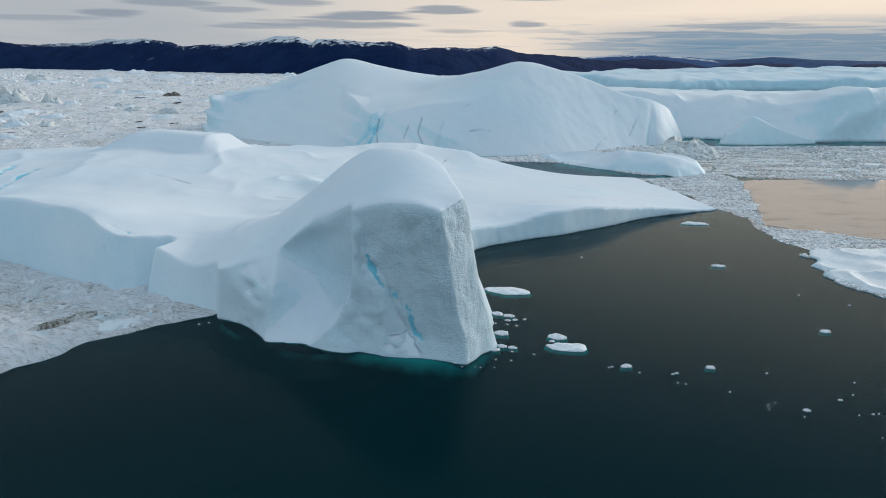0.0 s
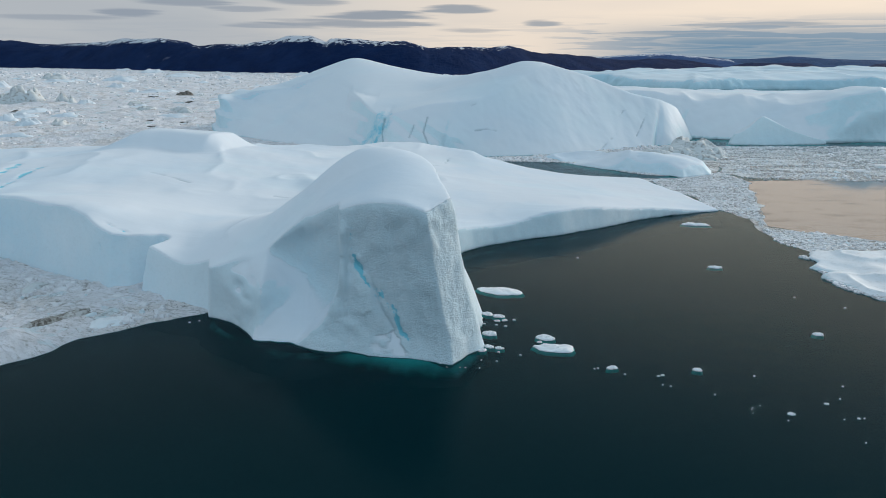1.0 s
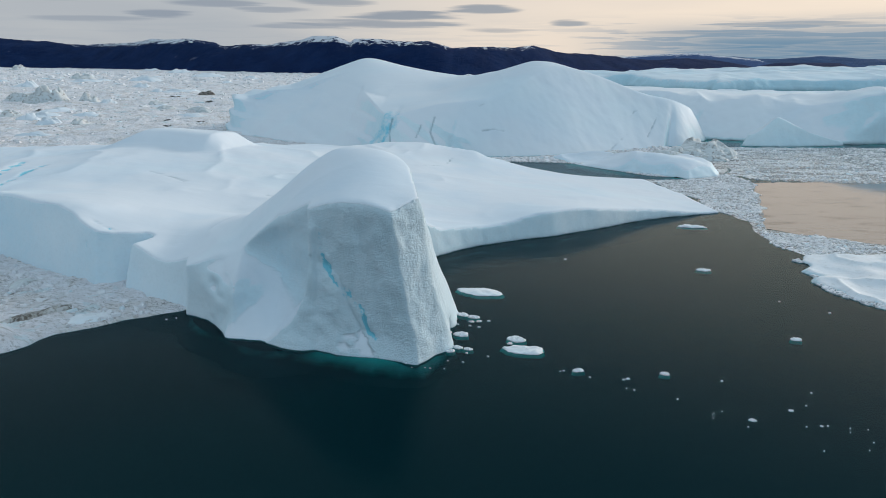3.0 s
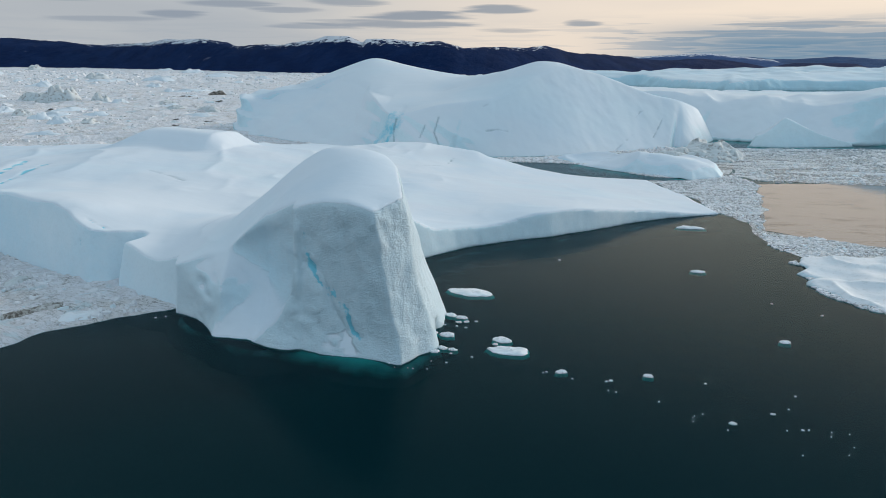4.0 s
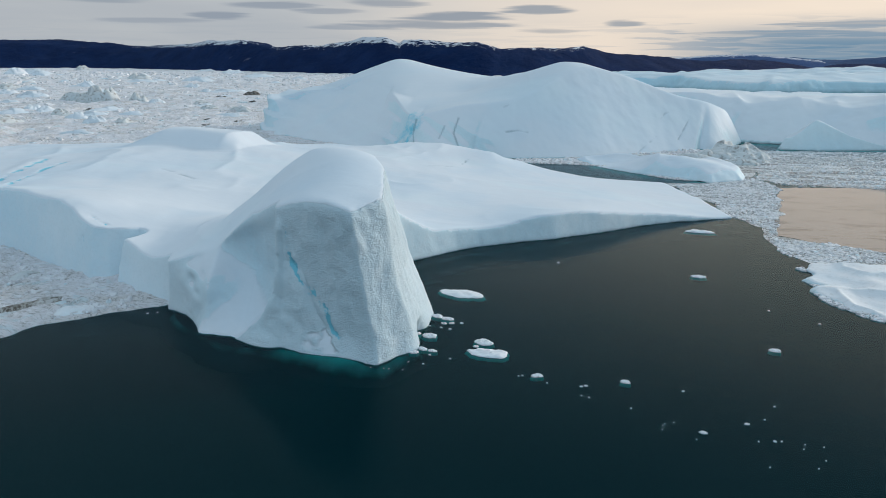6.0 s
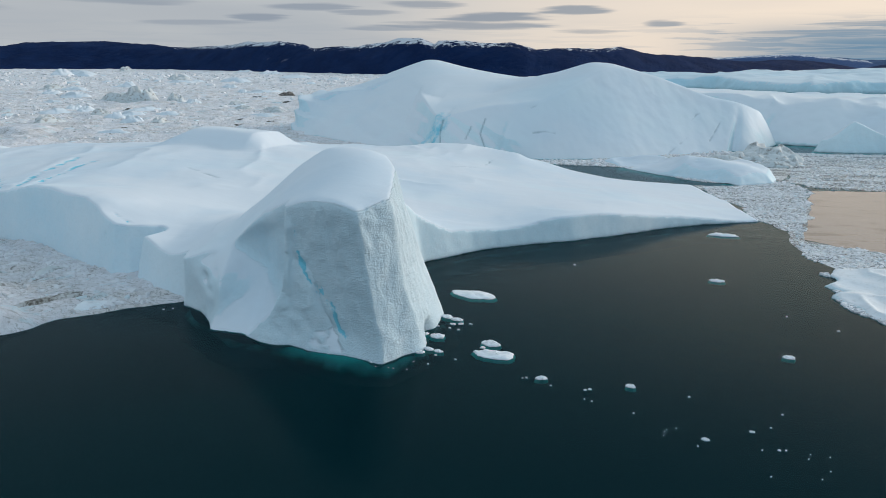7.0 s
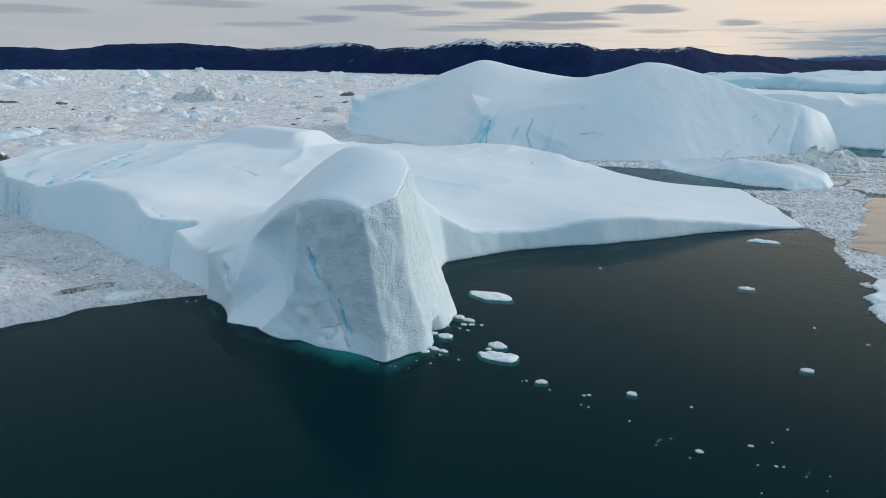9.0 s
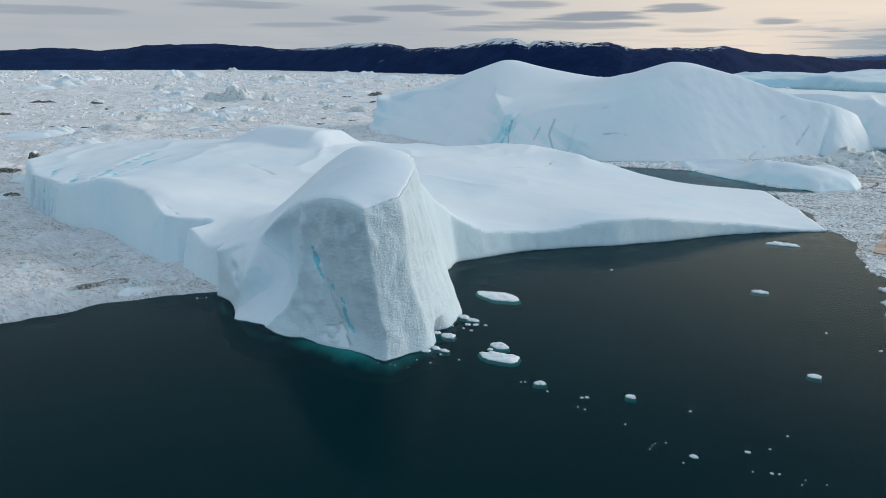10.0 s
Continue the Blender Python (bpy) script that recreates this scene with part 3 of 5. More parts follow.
# ---------------------------------------------------------------- hills
def hills(name, label, skyline, shore, mat, seed, rise=1.0, snow=((0, 0.0), (1, 0.0))):
    """A range of hills: skyline (azimuth, elevation in degrees), shore (azimuth, distance)."""
    az = np.arange(skyline[0][0], skyline[-1][0], 0.11)
    el = np.interp(az, [s[0] for s in skyline], [s[1] for s in skyline])
    r0 = np.interp(az, [s[0] for s in shore], [s[1] for s in shore])
    r0 = np.convolve(np.pad(r0, 45, mode="edge"), np.ones(91) / 91, "valid")
    k = 46
    rows, caps = [], []
    for i in range(k):
        s = i / (k - 1)
        r = r0 * (1 + 0.22 * s)
        x, y = r * np.sin(np.radians(az)), r * np.cos(np.radians(az))
        crest = 40 + np.tan(np.radians(el)) * r0 * 1.13
        prof = np.sin(min(s / 0.6, 1.0) * math.pi / 2) ** 1.15 if s < 0.6 else 1 - 0.9 * ((s - 0.6) / 0.4) ** 2
        bumps = fbm(x / 160, y / 160, x * 0, 5, seed, 0.55)
        z = crest * prof * (1 + 0.34 * bumps * (0.2 + 0.8 * min(1.0, abs(s - 0.6) * 2.5))) + 8 * rise * fbm(x / 45, y / 45, x * 0, 4, seed + 4) * prof - 3 * (1 - prof)
        rows.append(np.column_stack([x, y, z]))
        caps.append(np.clip((z / np.maximum(crest, 30) - 0.60) / 0.32, 0, 1) * np.interp(az, [c[0] for c in snow], [c[1] for c in snow]))
    n = len(az)
    i, j = np.meshgrid(np.arange(k - 1), np.arange(n - 1), indexing="ij")
    q = np.stack([i * n + j, i * n + j + 1, (i + 1) * n + j + 1, (i + 1) * n + j], -1).reshape(-1, 4)[:, ::-1]
    tagged(new(name, fast_mesh(name, np.concatenate(rows), q[:, ::-1], mat, True, {"cap": np.concatenate(caps)})), label, "hills", kind="structure")


hills("backdrop_hills", "rocky hills with snow-dusted summits across the fjord, navy haze and shade painted in",
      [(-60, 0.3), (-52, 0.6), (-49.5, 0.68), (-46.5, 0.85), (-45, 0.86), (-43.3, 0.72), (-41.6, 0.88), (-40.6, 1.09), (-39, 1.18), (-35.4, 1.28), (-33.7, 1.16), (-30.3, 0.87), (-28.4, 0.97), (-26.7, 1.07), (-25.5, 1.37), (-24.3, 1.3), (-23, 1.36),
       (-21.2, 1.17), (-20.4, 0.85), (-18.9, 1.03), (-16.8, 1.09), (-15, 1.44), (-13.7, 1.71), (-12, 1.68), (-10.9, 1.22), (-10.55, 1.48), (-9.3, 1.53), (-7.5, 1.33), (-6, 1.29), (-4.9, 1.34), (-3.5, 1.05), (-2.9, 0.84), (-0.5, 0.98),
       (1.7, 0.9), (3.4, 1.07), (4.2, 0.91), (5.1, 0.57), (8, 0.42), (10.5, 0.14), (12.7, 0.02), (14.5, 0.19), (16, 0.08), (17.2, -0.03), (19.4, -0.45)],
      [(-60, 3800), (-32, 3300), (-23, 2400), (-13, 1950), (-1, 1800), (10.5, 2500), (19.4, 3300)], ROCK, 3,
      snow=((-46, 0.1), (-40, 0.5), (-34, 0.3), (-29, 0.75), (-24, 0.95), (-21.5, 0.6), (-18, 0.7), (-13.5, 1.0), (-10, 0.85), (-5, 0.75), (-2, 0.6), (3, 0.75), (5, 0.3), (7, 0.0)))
hills("backdrop_snow_hills", "distant hills under patchy snow, haze painted into their colour",
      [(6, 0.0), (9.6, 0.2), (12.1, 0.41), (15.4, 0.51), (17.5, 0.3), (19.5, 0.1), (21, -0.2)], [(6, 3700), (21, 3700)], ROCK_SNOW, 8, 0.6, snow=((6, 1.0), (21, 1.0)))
hills("backdrop_haze_hills", "distant low hills along the horizon, blue haze painted into their colour",
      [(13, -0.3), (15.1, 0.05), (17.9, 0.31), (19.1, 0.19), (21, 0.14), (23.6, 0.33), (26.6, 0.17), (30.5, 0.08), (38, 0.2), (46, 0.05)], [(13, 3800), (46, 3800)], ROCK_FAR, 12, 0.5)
hills("backdrop_islands", "low islands in front of the far shore, navy haze and shade painted in",
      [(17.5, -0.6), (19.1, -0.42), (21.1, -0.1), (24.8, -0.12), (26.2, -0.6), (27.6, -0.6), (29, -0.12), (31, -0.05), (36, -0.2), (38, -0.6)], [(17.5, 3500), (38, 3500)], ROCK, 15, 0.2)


# ---------------------------------------------------------------- the main iceberg
MAIN = [(-133, 152), (-128, 150), (-106, 137), (-87, 132.5), (-72, 124), (-58.5, 116.6), (-55, 117.2), (-50.4, 120), (-52.2, 115.0), (-46, 111), (-38.8, 107.8), (-37.0, 106.4), (-36.4, 104.6), (-33.8, 101.4), (-29, 98.0), (-26, 95.4), (-21, 93.2), (-15.5, 92.3), (-11.9, 91.6), (-8, 89.8), (-4.2, 88.6),
        (0.5, 88.5), (3.2, 88.6), (7.1, 94.5), (5.6, 99.8), (7.7, 107.9), (3, 117), (-3, 127), (-2.6, 137.4), (6.3, 148.2), (11, 152.3), (27.6, 162.5), (40, 171.5), (53, 182),
        (62, 186.5), (74, 192), (72, 215), (66, 245), (40, 249.5), (30, 259), (18, 272), (10, 285), (-12, 283), (-30, 279), (-38, 264), (-47, 269), (-75, 245), (-110, 232), (-150, 222), (-168, 200), (-158, 172)]
RIM = [(-58, 127.5, 11.2), (-52, 124, 9.4), (-66, 134, 12.6), (-45, 118, 8.2), (-129, 153, 9.5), (-108, 141.5, 10), (-90, 137, 12.7), (-68.5, 126.5, 13.6), (-62.8, 125.2, 12.6), (-60.6, 122.6, 10.9), (-54.5, 119.6, 9.4), (-48.6, 113.5, 8.1), (-42.4, 111, 7.2), (-35, 105, 8.8)]
PROW = [(-30, 101.6, 10.2), (-26.6, 102.4, 11.4), (-24, 103.1, 13.9), (-20.6, 102.6, 16.7), (-16.5, 99.2, 18.9), (-12, 95.2, 20.6), (-7.5, 92.8, 21.5), (-3.8, 91.4, 21.3), (-0.6, 90.8, 20.5), (2.0, 95.3, 21.5),
        (0.9, 101.5, 22.5), (-0.6, 108.4, 23.9), (-4.5, 112, 25.7), (-8.5, 113, 26.2), (-13, 112, 25.9), (-17.5, 111, 22.9), (-22, 110, 18.9), (-27, 111, 15.5), (-33, 109, 10.5), (-7, 124, 20.5), (-10, 130, 17), (-4, 132, 14)]
FIELD = [(-80, 203, 14.5), (-64, 208, 13.8), (-97, 195, 14.6), (-155, 182, 10), (-145, 212, 12), (-103, 167, 12.7), (-52, 250, 10.2), (-46, 260, 7.4), (-41, 262, 9.0), (-37.5, 262, 9.9), (-25, 262, 10.2), (-12.5, 262, 10.0), (-6.5, 262, 8.7), (6, 252, 8.5), (13, 257, 4.6), (-60, 228, 12),
         (-20, 152, 9), (-10, 180, 7.5), (-42, 145, 8.0), (-45, 190, 10), (-75, 155, 11), (-20, 215, 8.5)]
WEDGE = [(16, 266, 3.6), (18, 273, 1), (30, 258, 1.5), (40, 248, 1.4), (66, 243, 0.9), (73, 193, 0.7), (70, 190.5, 0.75), (62, 186, 1.7), (54.3, 181.8, 2.8), (46.7, 178, 3.8), (39.3, 173.4, 5.0), (33.5, 169.2, 5.7), (28, 165.6, 5.9), (22.7, 161.8, 5.8), (16.3, 157.2, 4.6),
         (11.5, 153.5, 4.3), (5.8, 149, 5.1), (0.8, 144.7, 5.9), (-1, 236, 6.5), (22, 205, 4.6), (40, 190, 4.4), (46, 214, 2.6), (60, 205, 1.8)]


def main_lean(x, y):
    return 0.19 + 0.15 * np.exp(-((x - 3) ** 2 + (y - 111) ** 2) / 110) + 0.5 * np.clip((y - 200) / 30, 0, 1)


def main_round(x, y):
    brow = np.exp(-((x + 9) / 13) ** 2 - ((y - 95) / 9) ** 2)
    return 0.3 + 0.75 * brow * (x < 0) + 2.0 * np.clip((y - 190) / 30, 0, 1)


def prow_walls(wall, x, y, z):
    """The prow: an upright front face, a narrow facet beside it, the sloping end wall, the alcove with its ramp, and the blunt lump."""
    ii, jj = np.flatnonzero(x[:, 0, 0] > -37.4), np.flatnonzero(y[0, :, 0] < 111)
    if not len(ii) or not len(jj):
        return wall
    here = np.s_[ii[0]:ii[-1] + 1, jj[0]:jj[-1] + 1]
    x, y = x[ii[0]:ii[-1] + 1], y[:, jj[0]:jj[-1] + 1]
    up_ = np.clip(z, 0, 40)
    # upright front face; below a slanting seam it banks forward, with a toe at the waterline
    sag = fbm(x / 5, z / 7, x * 0 + 3, 3, 211)
    seam = np.clip(2.5 - 1.5 * (x + 4) + 5 * fbm(x / 3, x * 0, x * 0, 3, 212), 0, 21)
    broken = np.clip(0.5 - 2.2 * np.abs(fbm(x / 4, z / 4, x * 0 + 9, 3, 213)), -0.6, 0.5)
    toe = (0.55 + 1.0 * np.exp(-((x + 5) / 3.6) ** 2)) * np.clip(1 - up_ / (2.6 + 3 * sag), 0, 1) ** 1.4
    face = 91.05 - 0.4 * (x + 4) - 0.165 * np.clip(seam - up_, 0, 30) - toe + 0.7 * sag - 0.7 * broken * np.clip((seam - up_) / 3, 0, 1)
    face = face + 0.22 * np.exp(-((up_ - seam) / 0.6) ** 2) * (x > -12) * (up_ > 2)
    # the alcove: a wall that curves out into a smooth ramp
    back = np.minimum(96.9 - 0.82 * (x + 13), 102.6 - 0.12 * (x + 22)) + 0.6 * fbm(x / 6, z / 6, x * 0, 3, 214)
    back = back - 1.0 * np.exp(-((up_ - 14.2 - 0.44 * (x + 24)) / 1.7) ** 2) * np.clip((-14 - x) / 4, 0, 1) * np.clip((x + 26) / 2, 0, 1)
    reach = np.clip(4.5 + 0.65 * (-14 - x), 3.4, 8.3) * np.clip((x + 31) / 4.5, 0, 1)
    alcove = back - reach * np.clip(1 - up_ / 9.6, 0, 1) ** 1.5
    # the front face ends in an upright fin, and lower down in a bank that runs out to the left
    edge = -12.9 - 0.05 * np.clip(13 - up_, 0, 3) - 0.085 * np.clip(10 - up_, 0, 12) ** 1.9 + 0.5 * fbm(z / 2.2, z * 0 + 4, z * 0, 2, 216)
    out_ = np.clip((edge - x) / 0.55, 0, 1)
    front = face + (alcove - face) * out_ * out_ * (3 - 2 * out_)
    front = front - 0.8 * np.exp(-((x + 12.7) / 0.45) ** 2) * np.clip((up_ - 8) / 3, 0, 1) * np.clip((19 - up_) / 2, 0, 1)
    # the blunt lump beside it, with a dent in its brow
    side = x + 25.8
    lump = 96.6 + np.where(side < 0, -0.86, 0.8) * side + 0.1 * up_ + 3.6 * np.clip((up_ - 4.6) / 5.5, 0, 2) ** 2 + 1.3 * fbm(x / 4, z / 4, x * 0, 3, 215)
    dent = 1.0 * np.exp(-((x + 30.0) / 1.1) ** 2 - ((z - 6.2) / 0.9) ** 2) + 0.35 * np.exp(-((x + 28.4) / 1.2) ** 2 - ((z - 4.9) / 0.6) ** 2)
    lump = lump + dent - 0.5 * np.exp(-((x + 30.6) / 1.8) ** 2 - ((z - 7.9) / 0.8) ** 2)
    front = -smax(-front, -lump, 2.6)
    fit_ = 0.93 * (front - y)
    # narrow facet, then the end wall that leans in, with a sea-cut notch at its foot
    t_ = np.clip(up_ / 20.4, 0, 1.2)
    turn_ = 0.60
    facet = np.cos(turn_) * (x - 3.3 + 4.0 * t_ ** 0.85) - np.sin(turn_) * (y - 88.5 - 1.5 * t_)
    notch = 2.6 * np.exp(-((y - 99.6) / 1.9) ** 2) * np.clip(1 - up_ / 2.6, 0, 1)
    end = 0.96 * (x - 7.25 + 0.31 * np.minimum(up_, 10) + 0.165 * np.clip(up_ - 10, 0, 30) + 0.0075 * up_ * (y - 95) + notch + 0.4 * fbm(y / 5, z / 8, y * 0, 3, 219))
    prow = smax(smax(fit_, facet, 0.12), end, 0.22)
    # the prow goes over into the long walls behind it
    w = np.clip((x + 37.4) / 2.2, 0, 1) * np.clip((111 - y) / 4, 0, 1)
    wall[here] = wall[here] * (1 - w) + prow * w
    return wall


def clefts(F, x, y, z):
    """Clefts and chimneys worn into the long walls."""
    for (cx, cy, cz), (rx, ry, rz), k in (((-36.9, 104.0, 7), (0.8, 2.0, 5.5), 0.5), ((-39.5, 107.0, 4), (0.6, 1.2, 6.0), 0.6), ((-52.8, 115.2, 6), (0.9, 1.4, 8), 0.4), ((-126, 148.6, 4), (0.9, 1.8, 7), 0.4), ((-122, 146.6, 3), (0.7, 1.5, 7), 0.4), ((-117.5, 143.8, 4), (0.9, 2.0, 7), 0.4),
                                          ((-112, 140.6, 3), (0.6, 1.5, 6), 0.4), ((-131, 152.5, 4), (1.6, 1.2, 7), 0.5), ((-105, 136.6, 5), (0.5, 1.5, 6), 0.4), ((10.8, 151.6, 2.5), (0.35, 0.8, 4.5), 0.4)):
        a, b = np.flatnonzero(np.abs(x[:, 0, 0] - cx) < 5), np.flatnonzero(np.abs(y[0, :, 0] - cy) < 5)
        if len(a) and len(b):
            a, b = np.s_[a[0]:a[-1] + 1], np.s_[b[0]:b[-1] + 1]
            q = np.sqrt(((x[a] - cx) / rx) ** 2 + ((y[:, b] - cy) / ry) ** 2 + ((z - cz) / rz) ** 2)
            F[a, b] = smax(F[a, b], (1 - q) * min(rx, ry, rz), k)
    return F


MAIN_TOP = relief(RIM + PROW + FIELD + WEDGE, 1.6)


def main_top(x, y):
    """The relief with the flat-topped knoll, the step along the rear and a drift across the middle."""
    rise = np.clip((x + 107) / 17, 0, 1)
    knoll = rise * rise * (3 - 2 * rise) * np.clip((-65.5 - x + 0.25 * (y - 208)) / 5, 0, 1) * np.exp(-np.abs((y - 213 - 1.5 * np.sin(x / 5)) / 10) ** 5)
    knoll = 4.9 * knoll
    drift = 1.3 * np.exp(-((x + 33 - 0.55 * (175 - y)) / 3.5) ** 2) * np.exp(-((y - 172) / 11) ** 2)
    return MAIN_TOP(x, y) + knoll + drift


def main_calm(x, y):
    """The shelf and the prow's dome lie under smooth snow."""
    return 0.85 - 0.65 * np.clip((x + 12) / 20, 0, 1) * np.clip((y - 135) / 20, 0, 1) - 0.5 * np.exp(-((x + 10) / 14) ** 2 - ((y - 108) / 14) ** 2)


def main_coarse(x, y):
    return np.clip(np.maximum(1.35 - np.hypot((x + 2) / 16, (y - 97) / 22), 1.5 - np.hypot((x + 126) / 24, (y - 152) / 22)), 0.1, 1)


iceberg(MAIN, main_top, main_lean, main_round, 0.6, ICE_NEAR,
        "large white iceberg with tall blunt prow and low tapering shelf", 0.6, seed=2, swell=2.2, calm=main_calm, extra=clefts, walls=prow_walls, shoal=lambda x, y: 1.5 * np.clip((np.hypot(x + 2, y - 89) - 10) / 9, 0, 1), dust=0.75, coarse=main_coarse, fine=(-74, 84, 12, 134, 0.3), foot=1.8,
        veins=[([(-11.7, 93.8, 18.5), (-11.4, 93.6, 15), (-11.2, 93.5, 13)], 0.75, 0.42, (1, 0.1, 1)),
               ([(-11.2, 93.6, 13.4), (-10.6, 93.4, 12.2), (-10.0, 93.2, 11.2)], 0.5, 1.0, (1, 0.1, 1)), ([(-9.9, 93.0, 10.8), (-8.9, 92.5, 9.6), (-8.2, 92.4, 9.0)], 0.36, 0.8, (1, 0.1, 1)),
               ([(-8.2, 92.4, 9.2), (-7.3, 92.1, 8.7), (-6.6, 91.8, 7.6), (-5.6, 91.4, 6.6)], 0.62, 0.8, (1, 0.1, 1)), ([(-5.7, 91.4, 6.9), (-5.2, 91.2, 5.4), (-4.9, 91, 4.2), (-4.4, 91, 3.2), (-3.6, 90.8, 2.4)], 0.42, 1.0, (1, 0.1, 1)),
               ([(-5.6, 91, 8.8), (-4.6, 91, 8.2)], 0.45, 0.45, (1, 0.1, 1)),
               ([(-93, 128.5, 7), (-97, 136, 11.2), (-105, 150, 11.6), (-109, 158, 11.5), (-112, 172, 11.8), (-113, 180, 12)], 0.95, 1.00, (1, 1, 0.3)),
               ([(-97, 141, 11.6), (-102, 158, 12), (-104, 168, 12.4), (-105, 176, 12.6)], 0.84, 0.95, (1, 1, 0.3)), ([(-105, 139, 6), (-107, 143, 10.5), (-118, 156, 11)], 1.05, 0.90, (1, 1, 0.3)),
               ([(-122, 148, 4), (-123, 151, 9), (-130, 160, 10.5)], 1.05, 0.80, (1, 1, 0.3)), ([(-115, 142.5, 3), (-115, 144.5, 9)], 0.84, 0.80, (1, 1, 0.3)), ([(-112, 192, 13), (-113, 213, 13)], 0.49, 0.5, (1, 1, 0.3)),
               ([(-61.5, 122.5, 10.4), (-56, 120, 9.2)], 0.56, 0.5, (1, 1, 0.3)), ([(-60.8, 118.6, 6), (-61, 120.6, 9.5)], 0.4, 0.6)],
        cracks=[([(-75, 174, 11.5), (-69, 170, 11), (-63, 167, 10.6)], 0.2), ([(-12, 221, 8.4), (-3.5, 228, 7.2), (-1.5, 241, 7.4)], 0.2), ([(-41, 162, 8.7), (-33, 159, 8.6)], 0.3), ([(-88, 134.5, 3), (-88, 137, 10)], 0.3)])

# ---------------------------------------------------------------- the bergs behind
FAR_B = [(-141, 396), (-134, 386), (-117, 367), (-85, 338), (-50, 310), (-24, 293), (-8, 297), (10, 298.5), (30, 303.5), (48, 311.5), (66, 323.5), (87, 338.5), (108, 352), (126, 376), (120, 420), (60, 460), (-60, 490), (-130, 470)]


def twin_lean(x, y):
    u = np.clip((x + 145) / 270, 0, 1)
    return np.interp(u, [0, 0.05, 0.09, 0.2, 0.33, 0.38, 0.41, 0.45, 0.49, 0.58, 0.66, 0.76, 0.83, 0.88, 0.93, 1], [0.25, 0.3, 1.0, 1.75, 1.7, 0.9, 0.4, 0.5, 0.62, 0.80, 0.86, 0.86, 0.82, 0.75, 0.6, 0.45]) * np.where(y > 400, 0.8, 1)


def twin_folds(F, x, y, z):
    """Gullies and a nose on the twin berg's front, and the steps on the flank of its rear peak."""
    for gx, gy, wide, deep in ((-6, 300, 1.5, 1.6), (-34, 299, 1.2, 1.8), (97, 346, 1.8, 2.2), (-48, 310, 2.0, 1.2)):
        k = np.flatnonzero(np.abs(x[:, 0, 0] - gx - 4) < 10)
        if len(k):
            k = np.s_[k[0]:k[-1] + 1]
            F[k] += deep * np.exp(-((x[k] - gx - 0.25 * z) / wide) ** 2) * np.clip(1.2 - z / 24, 0, 1) * np.clip(1 - np.abs(y - gy) / 22, 0, 1)
    F = F - 1.1 * np.exp(-((x - 106 + 0.1 * z) / 6.5) ** 2) * np.clip(1 - np.abs(y - 352) / 16, 0, 1)
    q = (z + 0.16 * x + 7.0 * fbm(x / 30, y / 40, x * 0, 3, 230)) / 8.5
    q = q - np.floor(q)
    step = np.where(q < 0.8, q / 0.8, (1 - q) / 0.2) - 0.5
    facets = 0.5 - 2.4 * np.abs(fbm(x / 26 + 0.3, z / 15, x * 0, 3, 232))
    slabs = 0.5 - 2.4 * np.abs(fbm((x + 1.2 * z) / 16, z / 22, x * 0 + 5, 3, 233))
    flank = np.clip((-38 - x) / 10, 0, 1)
    broken = np.clip((12 - x) / 14, 0, 1) * np.clip((x + 40) / 8, 0, 1)
    return F + (-2.4 * step - 2.0 * facets) * flank * np.clip((29 - z) / 9, 0, 1) * (y < 425) - 2.2 * slabs * broken * (y < 330) * np.clip((19 - z) / 6, 0, 1)


